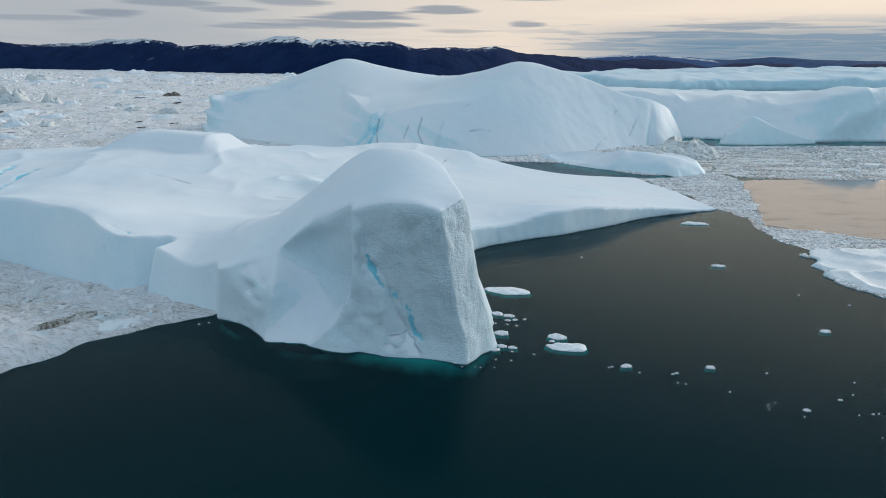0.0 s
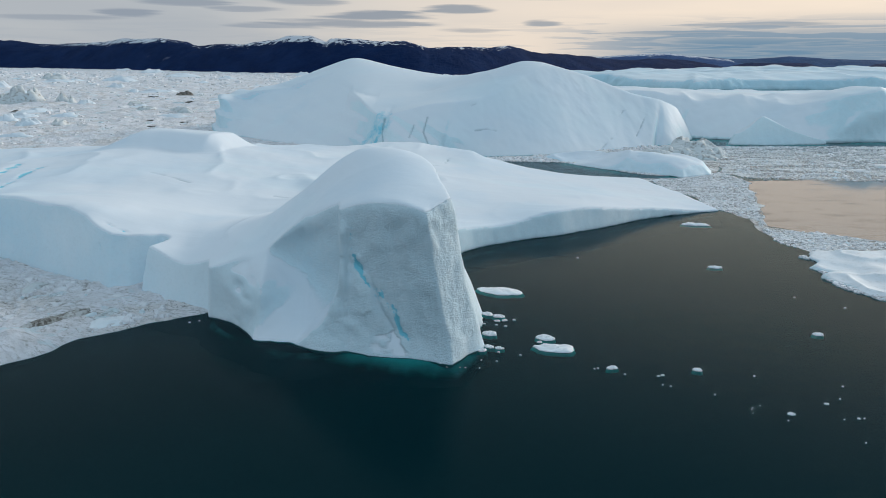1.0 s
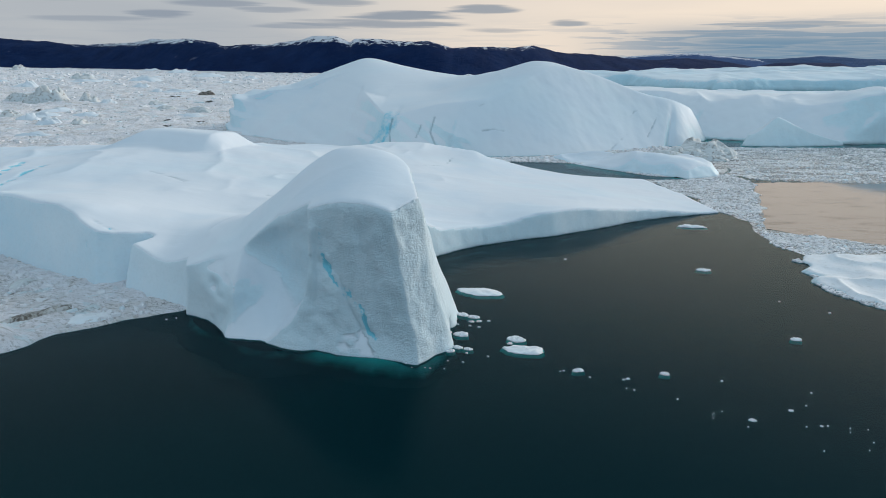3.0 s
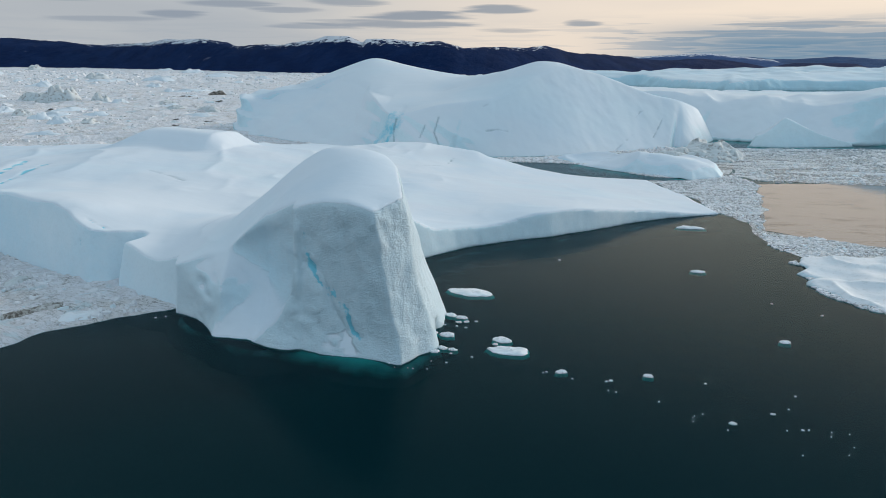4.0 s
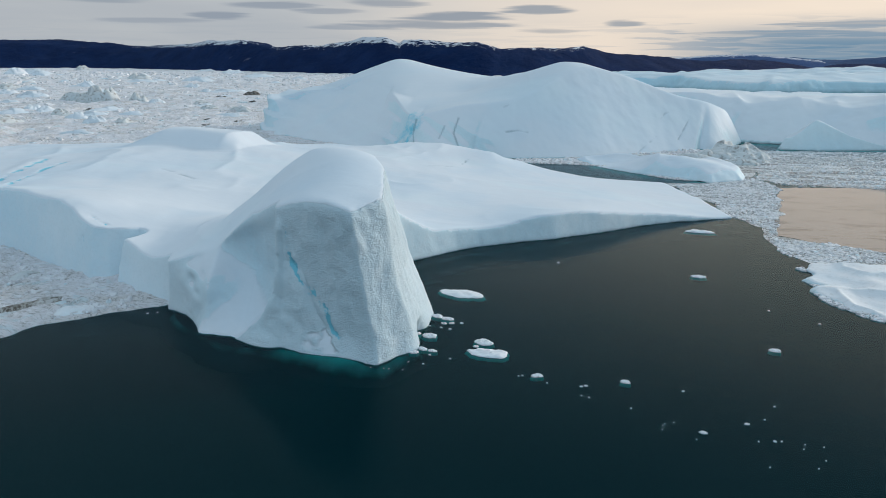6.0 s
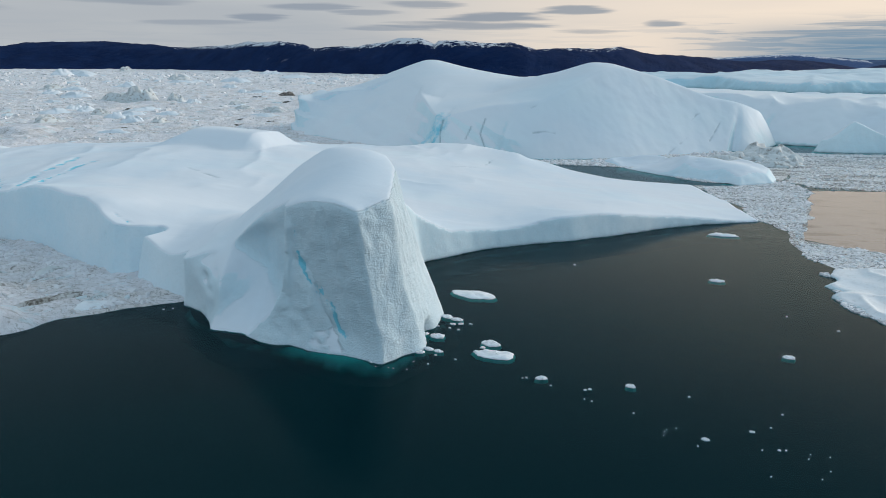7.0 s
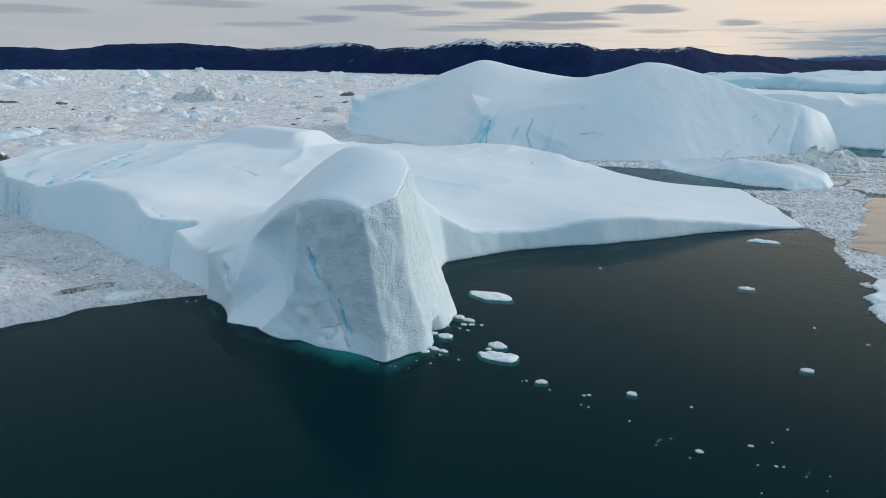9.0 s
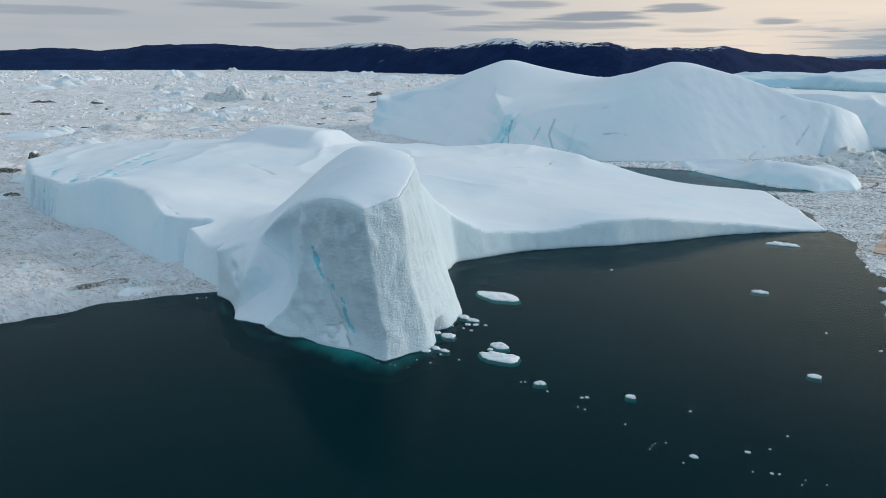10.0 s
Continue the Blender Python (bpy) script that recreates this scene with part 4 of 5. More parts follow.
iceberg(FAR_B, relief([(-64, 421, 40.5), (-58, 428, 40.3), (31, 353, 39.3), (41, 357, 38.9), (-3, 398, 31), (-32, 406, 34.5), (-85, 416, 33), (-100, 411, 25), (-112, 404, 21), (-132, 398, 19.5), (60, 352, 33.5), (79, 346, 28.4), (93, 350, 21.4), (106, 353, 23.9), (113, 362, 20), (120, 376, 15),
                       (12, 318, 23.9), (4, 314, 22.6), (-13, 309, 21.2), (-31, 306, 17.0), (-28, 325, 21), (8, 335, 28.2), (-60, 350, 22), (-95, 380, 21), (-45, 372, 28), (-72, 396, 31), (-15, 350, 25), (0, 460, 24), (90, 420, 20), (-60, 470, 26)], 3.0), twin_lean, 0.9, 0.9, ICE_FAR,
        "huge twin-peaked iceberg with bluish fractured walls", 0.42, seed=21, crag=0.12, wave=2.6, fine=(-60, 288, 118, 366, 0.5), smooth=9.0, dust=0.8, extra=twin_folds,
        swell=2.6,
        # wide bands: blue ice of the flanks, with their shade in the colour
        veins=[([(-43, 303, 1), (-38, 300, 9), (-33, 302, 16)], 6.5, 0.62, (1, 0.4, 1)), ([(-36, 300, 3), (-33, 301, 12)], 2.2, 0.75, (1, 0.4, 1)), ([(-137, 390, 3), (-134, 390, 17)], 7.0, 0.35, (1, 0.3, 1)), ([(-10, 305, 18), (-24, 303, 12)], 4.0, 0.22, (1, 0.3, 1)),
               ([(-78, 400, 33), (-66, 412, 37)], 8.0, 0.22, (1, 0.2, 1)), ([(65, 327, 0.5), (70, 333, 3)], 0.6, 0.6), ([(-5, 305, 12), (-8, 302, 5)], 2.5, 0.25, (1, 0.3, 1))],
        cracks=[([(65.6, 328.5, 0.3), (70, 334, 3.2), (74.8, 340.9, 6.4)], 0.42), ([(86, 345.4, 5), (92, 357, 13)], 0.3), ([(77.5, 350.8, 13.4), (80, 353, 16), (83, 357, 17)], 0.35), ([(8, 308.8, 10.4), (13, 310, 10.8), (17, 313, 10)], 0.35),
                ([(6, 318, 20), (17, 331, 26)], 0.35), ([(-20, 298, 8), (-18, 301, 13)], 0.4), ([(-11, 300, 3), (-14, 301, 10), (-12.5, 306, 16)], 0.3), ([(-31, 300, 2), (-32, 302, 9), (-31, 304, 15)], 0.3), ([(-100, 372, 14), (-96, 374, 17)], 0.4), ([(44, 345, 26), (46, 347, 28)], 0.3)])
def tabular_folds(F, x, y, z):
    spur = 0.5 - 2.4 * np.abs(fbm((x - 0.8 * z) / 30, z / 40, x * 0 + 2, 3, 240))
    return F - 6.0 * spur * np.clip((430 - y) / 30, 0, 1)


FAR_C = [(118, 382), (133, 376), (145, 371), (160, 374), (182, 367), (205, 366), (229, 371), (250, 380), (290, 385), (330, 376), (420, 420), (430, 520), (200, 520), (20, 520), (8, 470), (28, 432), (84, 402)]


def tabular_lean(x, y):
    return np.interp(x, [70, 118, 140, 165, 185, 195, 215, 235, 255, 300, 420], [0.4, 0.9, 1.3, 1.5, 1.0, 0.55, 0.45, 0.6, 1.2, 0.6, 0.6])


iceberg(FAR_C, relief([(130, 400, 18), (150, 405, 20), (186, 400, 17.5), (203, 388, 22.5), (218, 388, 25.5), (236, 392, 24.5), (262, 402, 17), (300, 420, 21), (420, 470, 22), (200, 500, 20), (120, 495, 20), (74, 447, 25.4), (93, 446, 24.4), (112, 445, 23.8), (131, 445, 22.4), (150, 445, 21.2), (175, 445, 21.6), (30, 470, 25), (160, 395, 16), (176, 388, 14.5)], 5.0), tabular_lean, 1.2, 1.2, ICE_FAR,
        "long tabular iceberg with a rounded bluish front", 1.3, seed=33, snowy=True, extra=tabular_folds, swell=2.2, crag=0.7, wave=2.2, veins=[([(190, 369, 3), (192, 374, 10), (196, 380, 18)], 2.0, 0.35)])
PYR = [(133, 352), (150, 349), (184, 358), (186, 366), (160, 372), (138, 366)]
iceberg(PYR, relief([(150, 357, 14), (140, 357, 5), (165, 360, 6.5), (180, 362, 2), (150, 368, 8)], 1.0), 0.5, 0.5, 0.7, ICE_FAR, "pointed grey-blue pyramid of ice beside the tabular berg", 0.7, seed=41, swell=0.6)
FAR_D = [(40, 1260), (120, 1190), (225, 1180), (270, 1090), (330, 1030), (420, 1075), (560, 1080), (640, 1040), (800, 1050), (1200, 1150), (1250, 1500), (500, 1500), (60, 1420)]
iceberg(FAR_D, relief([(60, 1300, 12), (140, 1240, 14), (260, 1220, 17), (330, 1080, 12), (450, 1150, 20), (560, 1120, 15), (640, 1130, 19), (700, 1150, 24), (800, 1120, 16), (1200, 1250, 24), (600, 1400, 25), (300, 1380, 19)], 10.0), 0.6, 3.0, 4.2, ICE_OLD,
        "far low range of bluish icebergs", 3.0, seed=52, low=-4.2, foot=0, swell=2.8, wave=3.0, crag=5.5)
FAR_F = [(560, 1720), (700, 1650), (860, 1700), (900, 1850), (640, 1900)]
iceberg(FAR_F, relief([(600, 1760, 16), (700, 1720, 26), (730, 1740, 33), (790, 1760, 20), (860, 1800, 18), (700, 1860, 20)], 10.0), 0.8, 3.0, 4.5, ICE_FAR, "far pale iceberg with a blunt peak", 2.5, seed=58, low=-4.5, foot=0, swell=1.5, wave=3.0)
LOW_E = [(38, 300), (44, 283), (56.6, 268), (69, 257.5), (80.9, 248.8), (93, 256), (98, 272), (94, 287), (70, 292), (52, 304)]
iceberg(LOW_E, relief([(42, 298, 1.0), (50, 283, 1.2), (58, 276, 3.0), (66, 272, 5.4), (75, 267, 6.4), (83, 260, 5.4), (90, 262, 3.0), (94, 270, 2.2), (65, 287, 3.5), (80, 252, 2.6), (70, 261, 3.6), (60, 269, 2.0), (90, 280, 2.5), (74, 281, 5)], 2.5), 0.85, 1.1, 0.5, ICE_NEAR, "low rounded berg lying in slush", 1.5, seed=61, swell=1.6, crag=0.7,
        veins=[([(62, 266, 1), (66, 268, 4), (70, 268, 6)], 0.9, 0.5, (1, 0.3, 1)), ([(74, 256, 1), (78, 258, 5)], 0.6, 0.4, (1, 0.3, 1))])


# ---------------------------------------------------------------- brash ice, left of the main berg
MELANGE = [(-420, -60), (-140, 15), (-90, 48), (-60, 81), (-54.5, 87), (-52, 94), (-45, 100.7), (-38.4, 106.2), (-20, 130), (-15, 260), (0, 330), (60, 430), (150, 900), (330, 2400), (200, 3600), (-3600, 3600), (-4200, -60)]


def melange():
    az = np.radians(np.linspace(-68, 9, 720))
    r = 88 * np.exp(np.linspace(0, math.log(4300 / 88), 640))
    A, R = np.meshgrid(az, r, indexing="ij")
    x, y = R * np.sin(A), R * np.cos(A)
    x, y = x + 0.15 * R * 0.01 * fbm(x, y, x * 0, 1, 3), y

    def inside(px, py):
        return poly_inside(px, py, MELANGE) + 3.0 * fbm(px / 7, py / 7, px * 0, 3, 71)

    d = inside(x, y)
    # the rim of the sheet lies on its outline
    near = (d < 0) & (d > -3.5) & (R < 190)
    ex, ey = x[near], y[near]
    for _ in range(3):
        e0 = inside(ex, ey)
        gx, gy = (inside(ex + 0.2, ey) - e0) / 0.2, (inside(ex, ey + 0.2) - e0) / 0.2
        g = np.maximum(gx * gx + gy * gy, 0.6)
        ex, ey = ex - np.clip(e0 * gx / g, -0.6, 0.6), ey - np.clip(e0 * gy / g, -0.6, 0.6)
    x[near], y[near] = ex, ey
    z = 0.22 + 0.5 * np.clip(fbm(x / 14, y / 14, x * 0, 4, 72) * 2, -0.3, 1)
    for size, high, seed, share in ((1.7, 0.35, 80, 1.0), (4.5, 0.8, 84, 0.7), (12.0, 1.7, 88, 0.4), (36.0, 4.0, 92, 0.3)):
        wx, wy = x + size * 0.35 * fbm(x / size, y / size, x * 0, 2, seed + 50), y + size * 0.35 * fbm(x / size, y / size, x * 0 + 7, 2, seed + 60)
        f1, f2, who = worley(wx / size, wy / size * 0.9, seed)
        lump = np.clip((f2 - f1) * 3.0, 0, 1) * np.clip(who - (1 - share), 0, 1) / share
        z = z + high * lump * (0.7 + 0.8 * fbm(x / size * 2, y / size * 2, x * 0, 3, seed + 5))
    z = 0.22 * np.clip(d / 0.8, -0.8, 1) + (z - 0.22) * np.clip(d / 9, 0, 1) + 0.12 * fbm(x / 1.3, y / 1.3, x * 0, 3, 75) * np.clip(d, 0, 1)
    keep = d > 0
    z = np.where(keep, z, -0.02)
    n = len(r)
    i, j = np.meshgrid(np.arange(len(az) - 1), np.arange(n - 1), indexing="ij")
    ok = keep[:-1, :-1] | keep[1:, :-1] | keep[1:, 1:] | keep[:-1, 1:]
    q = np.stack([i * n + j, (i + 1) * n + j, (i + 1) * n + j + 1, i * n + j + 1], -1)[ok]
    pts = np.column_stack([x.ravel(), y.ravel(), z.ravel()])
    tagged(new("ice_melange", fast_mesh("ice_melange", pts, q, BRASH)), "dirty white brash ice and slush packed across the fjord", "brash ice", kind="stuff")


melange()


def plates(name, regions, label, seed):
    """Small broken plates of ice scattered inside outlines: (outline, how many, mean size, height)."""
    rs = np.random.RandomState(seed)
    P, Q, T = [], [], 0
    k = 7
    for outline, many, size, tall, *lift in regions:
        lift = lift[0] if lift else 0.0
        o = np.array(outline)
        got = 0
        while got < many:
            x, y = rs.uniform(o[:, 0].min(), o[:, 0].max(), 4000), rs.uniform(o[:, 1].min(), o[:, 1].max(), 4000)
            d = poly_inside(x, y, outline) + 6 * fbm(x / 10, y / 10, x * 0, 3, seed)
            for cx, cy in zip(x[d > 0], y[d > 0]):
                if got >= many:
                    break
                got += 1
                s = size * (0.35 + rs.exponential(0.5))
                s = min(s, size * 3)
                h = lift + tall * (0.3 + 0.9 * rs.rand()) * min(1.6, s / size + 0.2)
                ang = np.sort(rs.uniform(0, 2 * math.pi, 1)) + np.arange(k) * 2 * math.pi / k + rs.uniform(-0.25, 0.25, k)
                rad = s * 0.5 * rs.uniform(0.65, 1.15, k)
                el, rot = rs.uniform(0.5, 1.0), rs.uniform(0, math.pi)
                px, py = rad * np.cos(ang), rad * np.sin(ang) * el
                px, py = px * math.cos(rot) - py * math.sin(rot), px * math.sin(rot) + py * math.cos(rot)
                tx, ty = rs.normal(0, 0.12, 2)
                base = np.column_stack([cx + px, cy + py, np.full(k, -0.15)])
                topz = h * rs.uniform(0.6, 1.1, k) + tx * px + ty * py
                top = np.column_stack([cx + px * 0.82, cy + py * 0.82, topz])
                mid = np.array([[cx, cy, h * rs.uniform(0.9, 1.35)]])
                P += [base, top, mid]
                for i in range(k):
                    j = (i + 1) % k
                    Q += [(T + i, T + j, T + k + j), (T + i, T + k + j, T + k + i), (T + k + i, T + k + j, T + 2 * k)]
                T += 2 * k + 1
    return tagged(new(name, fast_mesh(name, np.concatenate(P), Q, PLATE, False)), label, "brash ice", kind="stuff")


plates("ice_rubble", [
    ([(-140, 62), (-62, 82), (-55, 92), (-42, 104), (-60, 117), (-110, 138), (-135, 150), (-150, 170), (-190, 150)], 6000, 1.0, 0.3, 0.25),
    ([(-260, 200), (-170, 190), (-150, 225), (-75, 250), (-40, 278), (-55, 305), (-140, 390), (-150, 480), (-520, 560), (-700, 300)], 3600, 2.4, 0.45, 0.3),
    ([(-700, 300), (-150, 480), (-60, 500), (60, 470), (160, 900), (-200, 1100), (-1300, 900)], 4200, 4.6, 0.75, 0.4),
    ([(-1300, 900), (-200, 1100), (160, 900), (250, 1700), (-300, 1900), (-2600, 2200)], 4200, 9.0, 1.8, 0.5),
], "jumbled blocks of white and silty ice packed in the melange", 4)
plates("brash_ice", [
    ([(10, 288), (24, 287), (44, 283), (56, 270), (68, 256), (76, 252), (60, 275), (52, 300), (66, 316), (50, 310), (28, 302), (8, 296)], 3000, 1.1, 0.3),
    ([(54, 302), (70, 292), (96, 288), (104, 300), (108, 340), (88, 338), (64, 322)], 3000, 1.3, 0.7),
    ([(66, 246), (80, 249), (97, 262), (101, 246), (93, 215), (84, 186), (80, 183), (74, 194), (73, 215)], 6500, 0.75, 0.12),
    ([(97, 262), (106, 285), (112, 330), (125, 345), (200, 350), (320, 356), (330, 262), (200, 250), (125, 245), (104, 250)], 11000, 1.15, 0.2),
    ([(130, 270), (200, 300), (300, 330), (320, 290), (200, 262)], 220, 5.0, 0.5),
], "grey-white brash ice drifting in loose bands between the bergs", 5)
plates("brash_ice", [
    ([(80, 183), (84, 186), (80, 172), (86, 168), (105, 158), (140, 158), (140, 152), (100, 151), (88, 152), (80, 149), (77, 156), (76, 170)], 3400, 0.65, 0.12),
    ([(74, 146), (79, 148), (74, 134), (73, 126), (75, 118), (82, 112), (84, 116), (77, 124), (78, 135)], 1300, 0.6, 0.2),
], "thin band of brash ice along the open water", 6)


def film(outline, label, mat=None, z=0.012, name="calm_slick", ragged=2.5, kind_="new ice"):
    """A calm slick or a skin of slush, lying on the water."""
    P = resample(outline, 2.0)
    P = P + ragged * np.column_stack([fbm(P[:, 0] / 8, P[:, 1] / 8, P[:, 0] * 0, 3, 7), fbm(P[:, 0] / 8, P[:, 1] / 8, P[:, 0] * 0, 3, 9)])
    bm = bmesh.new()
    bm.faces.new([bm.verts.new((x, y, z)) for x, y in P])
    bmesh.ops.triangulate(bm, faces=bm.faces[:])
    me = bpy.data.meshes.new(name)
    bm.to_mesh(me)
    bm.free()
    me.materials.append(mat or SLICK)
    tagged(new(name, me), label, kind_, kind="structure")


# calm open water, laid as its own sheet with painted reflections
film([(84, 186), (93, 215), (101, 243), (125, 246), (200, 250), (330, 262), (330, 180), (200, 160), (140, 157), (105, 158), (86, 168), (80, 174)], "mirror-smooth calm water, with reflection streaks painted in")
film([(66, 246), (80, 249), (97, 262), (101, 246), (93, 215), (84, 186), (80, 183), (74, 194), (73, 215)], "grey slush of crushed ice between the berg's shelf and open water", SLUSH, 0.03, "slush", 6.0, "slush")
film([(97, 262), (106, 285), (112, 330), (125, 345), (200, 352), (330, 358), (330, 262), (200, 250), (125, 245), (104, 250)], "broad field of grey slush and brash", SLUSH, 0.034, "slush", 9.0, "slush")
film([(80, 183), (84, 186), (80, 172), (86, 168), (105, 158), (140, 158), (140, 150), (100, 149), (88, 151), (80, 147), (77, 156), (76, 170)], "narrow belt of slush along the open water", SLUSH, 0.026, "slush", 3.0, "slush")
film([(10, 290), (44, 284), (56, 270), (68, 256), (76, 252), (97, 262), (106, 285), (112, 340), (88, 340), (64, 325), (50, 312), (28, 303), (8, 297)], "slush packed round the low berg", SLUSH, 0.022, "slush", 3.0, "slush")


# ---------------------------------------------------------------- floes
def floe(x, y, length, width, high, turn, seed, label="small white ice floe floating on dark water", cat="ice floe", group="drifting floes", mat=None, name="ice_floe"):
    """A flat raft of ice with a lumpy top and a ragged edge, and its foot under water."""
    k = 44
    ang = np.arange(k) * 2 * math.pi / k
    edge = 1 + 0.9 * fbm(np.cos(ang) * 1.4 + seed * 3.1, np.sin(ang) * 1.4, ang * 0, 4, seed, 0.6)
    rows = []
    for s, lift in ((1.0, -0.3), (1.0, 0.1), (0.97, 0.5), (0.9, 0.72), (0.78, 0.82), (0.64, 0.92), (0.48, 1.0), (0.32, 1.0), (0.15, 1.05)):
        px, py = np.cos(ang) * edge * s * length / 2, np.sin(ang) * edge * s * width / 2
        bump = np.ones(k) + (2.4 * fbm(px / (0.14 * length) + seed, py / (0.14 * length), px * 0, 4, seed + 2, 0.65) if lift > 0.3 else 0)
        rows.append(np.column_stack([px, py, high * lift * bump]))
    pts = np.concatenate(rows + [np.array([[0, 0, high * 1.0]])])
    q = [(r * k + i, r * k + (i + 1) % k, (r + 1) * k + (i + 1) % k, (r + 1) * k + i) for r in range(len(rows) - 1) for i in range(k)]
    last = (len(rows) - 1) * k
    me = bpy.data.meshes.new(name)
    me.from_pydata([tuple(p) for p in pts], [], q + [(last + i, last + (i + 1) % k, len(pts) - 1) for i in range(k)])
    me.polygons.foreach_set("use_smooth", np.full(len(me.polygons), True))
    me.materials.append(mat or ICE_FLOE)
    ob = new(name, me)
    ob.matrix_world = pose(x, y, 0, 0, 0, turn)
    tagged(ob, label, cat, group)
    if length > 1.2:
        rows = []
        for s, z in ((0.9, -0.06), (1.05, -0.2), (1.1, -0.5)):
            rows.append(np.column_stack([np.cos(ang) * edge * s * length / 2, np.sin(ang) * edge * s * width / 2, np.full(k, z)]))
        f = [(r * k + i, r * k + (i + 1) % k, (r + 1) * k + (i + 1) % k, (r + 1) * k + i) for r in range(2) for i in range(k)]
        part("submerged_foot", fast_mesh("submerged_foot", np.concatenate(rows), f, FOOT), ob, "ice under the waterline, turquoise depth fade painted on")
    return ob


floe(10.6, 119.2, 7.0, 3.8, 0.34, -14, 1, "flat white ice floe beside the tall prow")
floe(17.6, 93.8, 5.4, 2.6, 0.34, -4, 2, "knobbly white ice floe on open water")
floe(16.5, 97.6, 2.6, 1.7, 0.3, -8, 3)
floe(62.3, 174.5, 6.5, 2.6, 0.32, -8, 4, "long thin ice floe off the tapering shelf")
floe(54.4, 136.3, 2.6, 1.3, 0.28, -10, 5)
by_prow = [(8.3, 107.4, 1.85), (10.1, 106.4, 1.66), (9.7, 104.4, 0.91), (10.9, 104.7, 0.91), (7.6, 103.1, 0.54), (9.5, 102.7, 0.71), (10.9, 102.2, 0.62), (12.4, 105.0, 0.73), (6.3, 99.5, 1.21), (8.2, 98.9, 2.3), (8.0, 93.9, 1.5), (7.1, 92.6, 1.3), (9.5, 93.5, 1.3), (9.4, 92.1, 0.57),
           (9.0, 89.0, 0.4), (12.4, 91.2, 0.5), (6.9, 89.3, 0.32), (4.7, 86.7, 0.3), (6.6, 86.7, 0.25), (1.3, 88.0, 0.45), (2.2, 86.8, 0.25), (4.0, 86.8, 0.25), (-38.5, 101.5, 0.5), (-37.2, 102.2, 0.4)]
adrift = [(15.5, 96.0, 0.85), (22.0, 87.1, 0.32), (22.5, 87.3, 0.4), (24.4, 87.5, 1.44), (25.7, 85.6, 0.39), (30.0, 85.2, 0.56), (30.6, 85.5, 0.64), (35.7, 87.3, 1.24), (29.9, 82.7, 0.23), (30.8, 82.3, 0.31), (35.6, 80.2, 0.31), (42.6, 85.8, 0.42), (42.9, 75.6, 0.85), (41.9, 74.0, 0.23), (48.3, 78.3, 0.73),
          (52.7, 83.2, 0.34), (50.6, 79.7, 0.33), (50.3, 74.8, 0.48), (51.0, 74.9, 0.32), (48.5, 74.5, 0.24), (62.2, 118.4, 0.45), (68.3, 113.2, 0.67), (58.0, 100.9, 1.58), (48.2, 69.4, 0.23), (28, 142, 0.7)]
crumbs = np.random.RandomState(9)
for cx, cy, many, spread in ((39, 77.3, 4, 1.2), (51.5, 73.5, 3, 2.0), (54, 71, 2, 1.6)):
    adrift += [(cx + spread * crumbs.normal(), cy + spread * crumbs.normal(), 0.12 + 0.06 * crumbs.rand()) for _ in range(many)]
for i, (fx, fy, size) in enumerate(by_prow + adrift):
    size = size if size > 0.8 else 0.75 * size
    floe(fx, fy, size, size * 0.65, 0.06 + 0.12 * size, (i * 37) % 60 - 30, 10 + i, "small white chunk of brash ice" if size < 1 else "small white ice floe floating on dark water")

raft = iceberg([(78.3, 148.5), (76.4, 144), (77, 140.5), (74.2, 137), (75.4, 133.5), (73.2, 130), (74.6, 126), (75.2, 121), (79, 117), (80, 113.5), (86, 112.5), (90, 109.5), (115, 112), (125, 135), (118, 150), (104, 148), (96, 150.5), (88, 147.5)],
               relief([(80, 146, 0.8), (77.5, 138, 0.5), (78, 122, 0.6), (84, 134, 1.1), (90, 126, 0.9), (97, 134, 1.4), (110, 130, 1.6), (95, 147, 0.8), (95, 114, 0.7), (86, 141, 1.2)], 2.0), 1.1, 0.3, 0.4, RAFT, "broad pale raft of sea ice edged with brash", 2.4, seed=77, foot=0, swell=0.55, wave=0.45)
raft.name = "ice_raft"
raft["category"] = "ice floe"


# ---------------------------------------------------------------- blocks frozen into the melange
def block(x, y, length, width, high, turn, seed, mat, label, name="ice_block"):
    """A craggy lump of glacier ice: a faceted, cracked dome."""
    n = 34
    u = np.linspace(-1, 1, n)
    X, Y = np.meshgrid(u, u, indexing="ij")
    rr = np.maximum(np.abs(X), np.abs(Y)) * 0.4 + np.hypot(X, Y) * 0.6
    f1, f2, who = worley(X * 2.2 + seed, Y * 2.2, seed)
    h = np.clip(1.08 - rr ** 2.2, -0.1, 1) * (0.45 + 0.65 * who + 0.9 * fbm(X * 2, Y * 2, X * 0 + seed, 4, seed)) + 0.1 * np.clip(f2 - f1, 0, 0.4)
    h = np.where(rr > 0.98, -0.15, h)
    pts = np.column_stack([(X * length / 2).ravel(), (Y * width / 2).ravel(), (h * high).ravel()])
    i, j = np.meshgrid(np.arange(n - 1), np.arange(n - 1), indexing="ij")
    q = np.stack([i * n + j, (i + 1) * n + j, (i + 1) * n + j + 1, i * n + j + 1], -1).reshape(-1, 4)
    ob = new(name, fast_mesh(name, pts, q, mat))
    ob.matrix_world = pose(x, y, 0.1, 0, 0, turn)
    return tagged(ob, label, "ice block", "blocks in the brash")


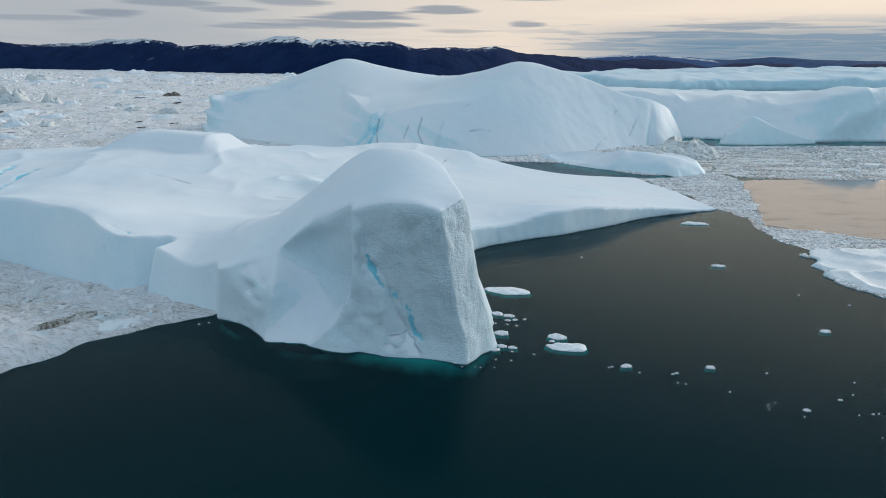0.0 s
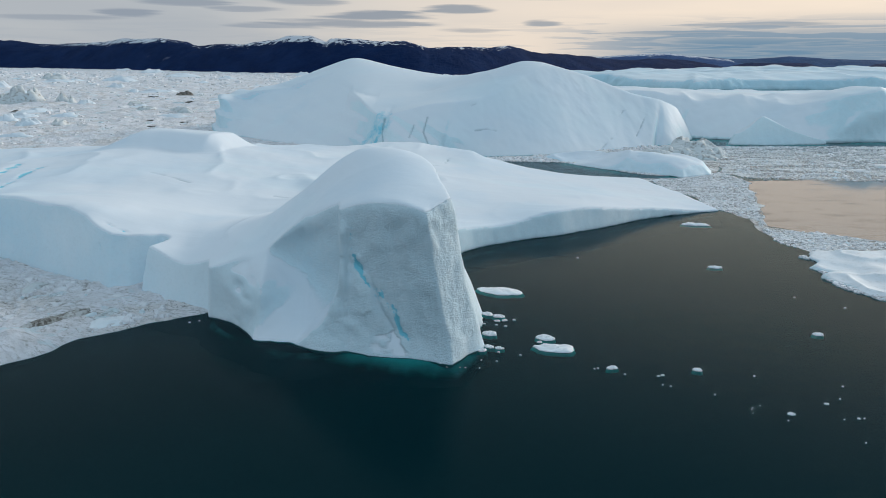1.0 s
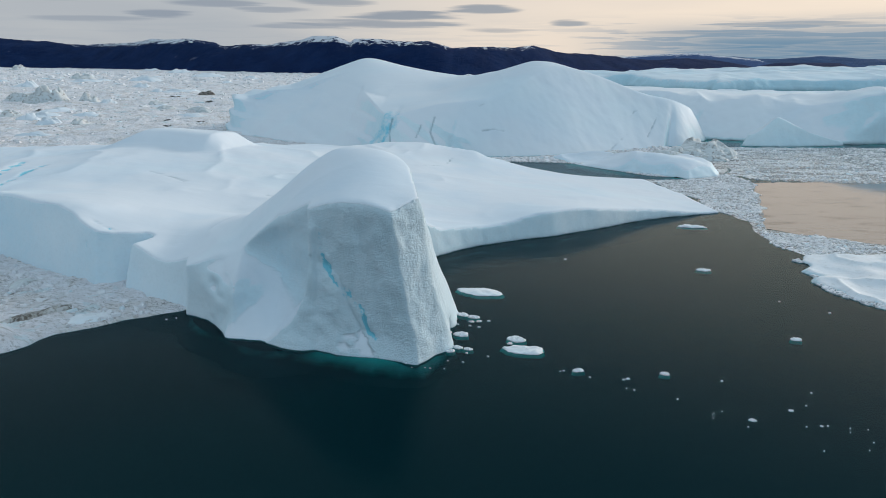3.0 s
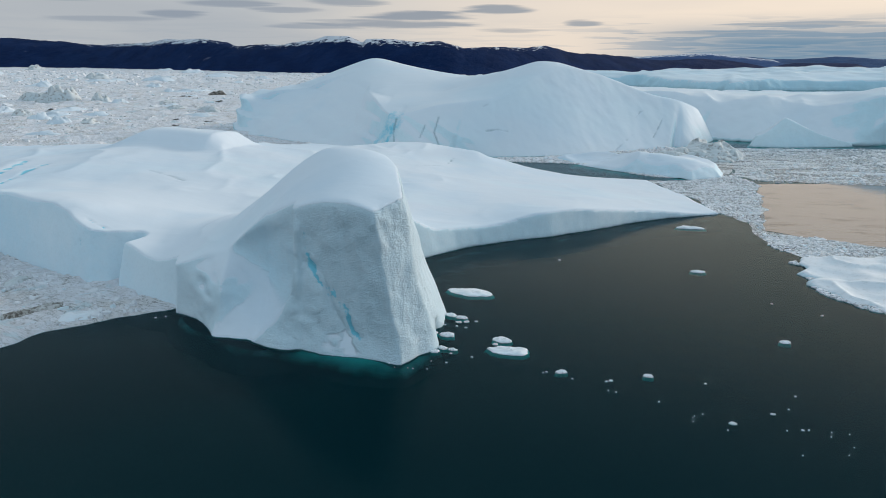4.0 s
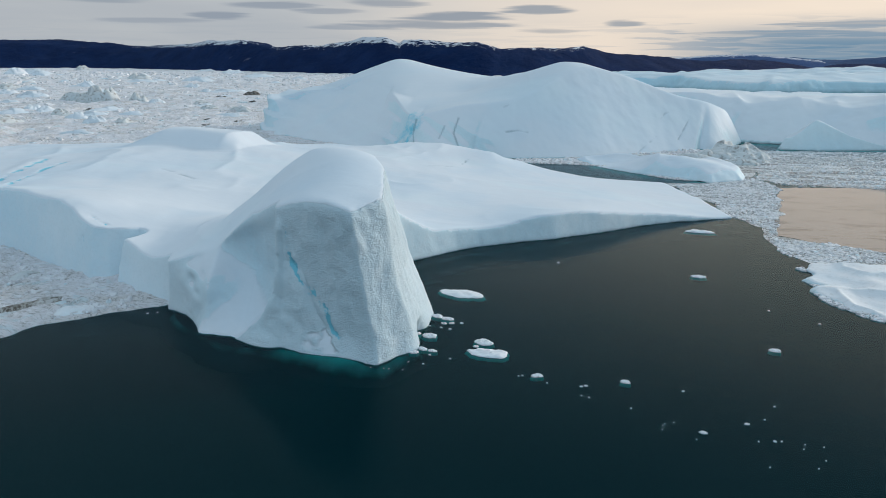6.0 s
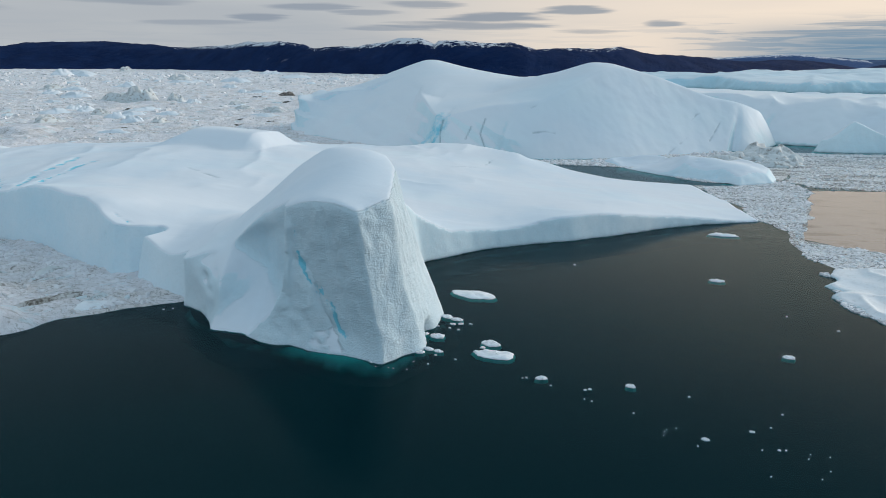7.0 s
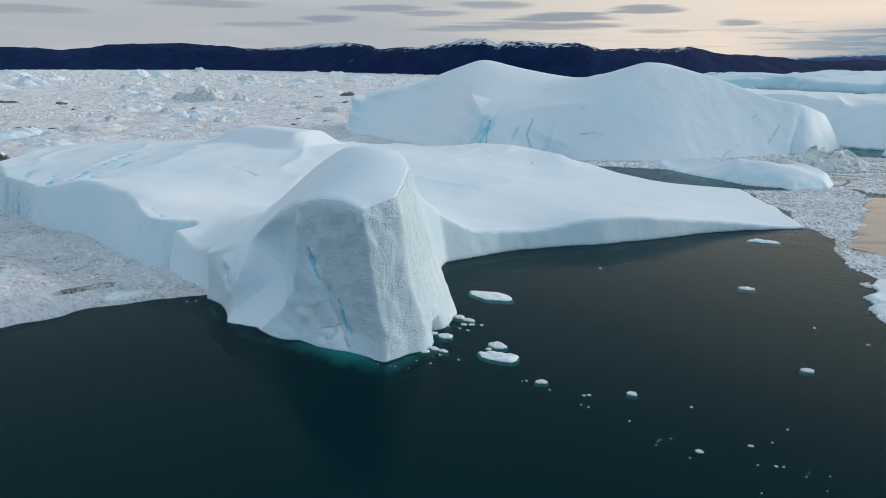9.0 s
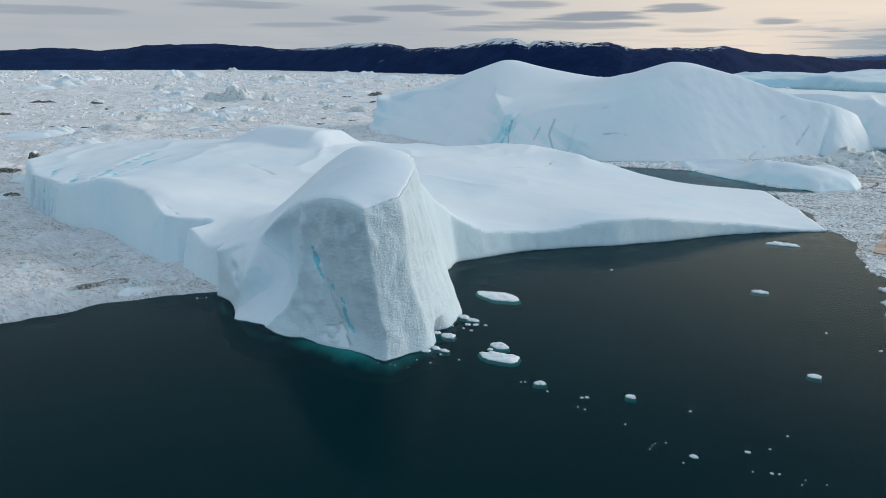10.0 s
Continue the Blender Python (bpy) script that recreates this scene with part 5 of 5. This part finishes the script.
block(-388, 618, 40, 24, 15, 15, 3, SILTY, "grey silt-streaked ice block standing in brash")
block(-354, 628, 18, 14, 9, 20, 4, SILTY, "grey silt-streaked ice block standing in brash")
block(-425, 640, 34, 20, 9, 0, 14, SILTY, "grey silt-streaked ice block standing in brash")
for k, (bx, by, a, b, h, turn) in enumerate(((-59.0, 100.4, 15, 5.6, 1.0, 62), (-206, 220, 6, 5, 4.5, 0), (-188, 193, 12, 5, 2.8, 20), (-153, 163, 6, 3.2, 1.1, 30), (-314, 408, 15, 9, 3.2, 40), (-447, 410, 14, 6, 2.0, 30),
                                            (-489, 543, 17, 7, 2.6, 10), (-307, 781, 20, 11, 4.5, 20), (-330, 520, 12, 5, 1.8, 0), (-246, 640, 12, 6, 2.4, 0))):
    block(bx, by, a, b, h, turn, 40 + k, SILT_RIDGE if k == 0 else ROCKY, "dark silt ridge thawing out of the brash" if k == 0 else "dark rock debris lying on the brash", "dirt_mound")
block(-50.8, 100.2, 7.0, 4.6, 0.75, 35, 7, ICE_FLOE, "pale bluish floe set in brash")
block(-85, 109, 3.4, 2.0, 1.0, 20, 17, BLUE, "clear turquoise ice chunk set in brash")
block(-71.8, 116, 6.5, 2.6, 1.0, 75, 8, SILTY, "brown silt-stained ridge of ice in brash")
block(-281, 608, 17, 9, 4.2, 40, 9, SILTY, "grey silty ice block frozen in brash")
block(-212, 532, 26, 9, 4.0, -25, 12, SILTY, "grey silty ice block frozen in brash")
block(-288, 294, 42, 24, 4.0, 40, 13, ICE_FAR, "broad low white berg fragment in brash")
block(-240, 276, 26, 18, 3.2, 20, 15, ICE_FAR, "broad low white berg fragment in brash")
block(-170, 545, 46, 14, 6.0, -10, 16, ICE_FAR, "long bluish berg fragment in brash")
block(106, 320, 28, 22, 6.0, 20, 10, SILTY, "rubble heap of silty grey ice beside the low berg")
for k, (bx, by, a, b, h, turn) in enumerate(((96, 312, 20, 14, 3.6, 0), (86, 306, 22, 12, 2.6, 12), (76, 306, 18, 10, 2.0, -8), (66, 308, 14, 8, 1.6, 5), (110, 305, 12, 9, 3.2, 30), (103, 300, 16, 8, 1.8, 0))):
    block(bx, by, a, b, h, turn, 70 + k, SILTY, "rubble heap of silty grey ice beside the low berg")
kinds = [block(-260 - 30 * k, 420 + 25 * k, 16, 11, 4.5, 20 * k, 20 + k, SILTY if k == 2 else ICE_FAR, "grey silty ice block frozen in brash" if k == 2 else "white craggy ice block frozen in brash") for k in range(5)]
rs = np.random.RandomState(11)
placed = 0
while placed < 280:
    ang, dist = radians(rs.uniform(-60, 3)), 150 * math.exp(rs.uniform(0, 2.95))
    bx, by = dist * math.sin(ang), dist * math.cos(ang)
    spot = (np.array([bx]), np.array([by]))
    if poly_inside(*spot, MELANGE)[0] < 12 or max(poly_inside(*spot, MAIN)[0], poly_inside(*spot, FAR_B)[0]) > -8:
        continue
    grow = (0.2 + rs.rand() ** 3 * 1.2) * min(4.2, (dist / 420) ** 0.8)
    ob = copy_thing(kinds[rs.randint(5) if rs.rand() > 0.4 else rs.randint(2)], pose(bx, by, 0.1, 0, 0, rs.uniform(-90, 90)))
    ob.scale = (grow * rs.uniform(0.8, 1.4), grow * rs.uniform(0.7, 1.2), grow * rs.uniform(0.3, 0.75))
    placed += 1

# streaks of dark debris melted out on the brash
heap = block(-420, 480, 12, 5, 1.6, 8, 91, ROCKY, "low streak of dark rock debris on the brash", "dirt_mound")
placed = 0
while placed < 34:
    ang, dist = radians(rs.uniform(-48, -8)), 210 * math.exp(rs.uniform(0, 1.5))
    bx, by = dist * math.sin(ang), dist * math.cos(ang)
    spot = (np.array([bx]), np.array([by]))
    if poly_inside(*spot, MELANGE)[0] < 12 or max(poly_inside(*spot, MAIN)[0], poly_inside(*spot, FAR_B)[0]) > -8:
        continue
    ob = copy_thing(heap, pose(bx, by, 0.2, 0, 0, rs.uniform(-25, 25)))
    grow = (0.4 + 0.9 * rs.rand() ** 2) * dist / 420
    ob.scale = (grow * rs.uniform(0.8, 1.8), grow * rs.uniform(0.5, 0.9), 0.6 * grow)
    placed += 1
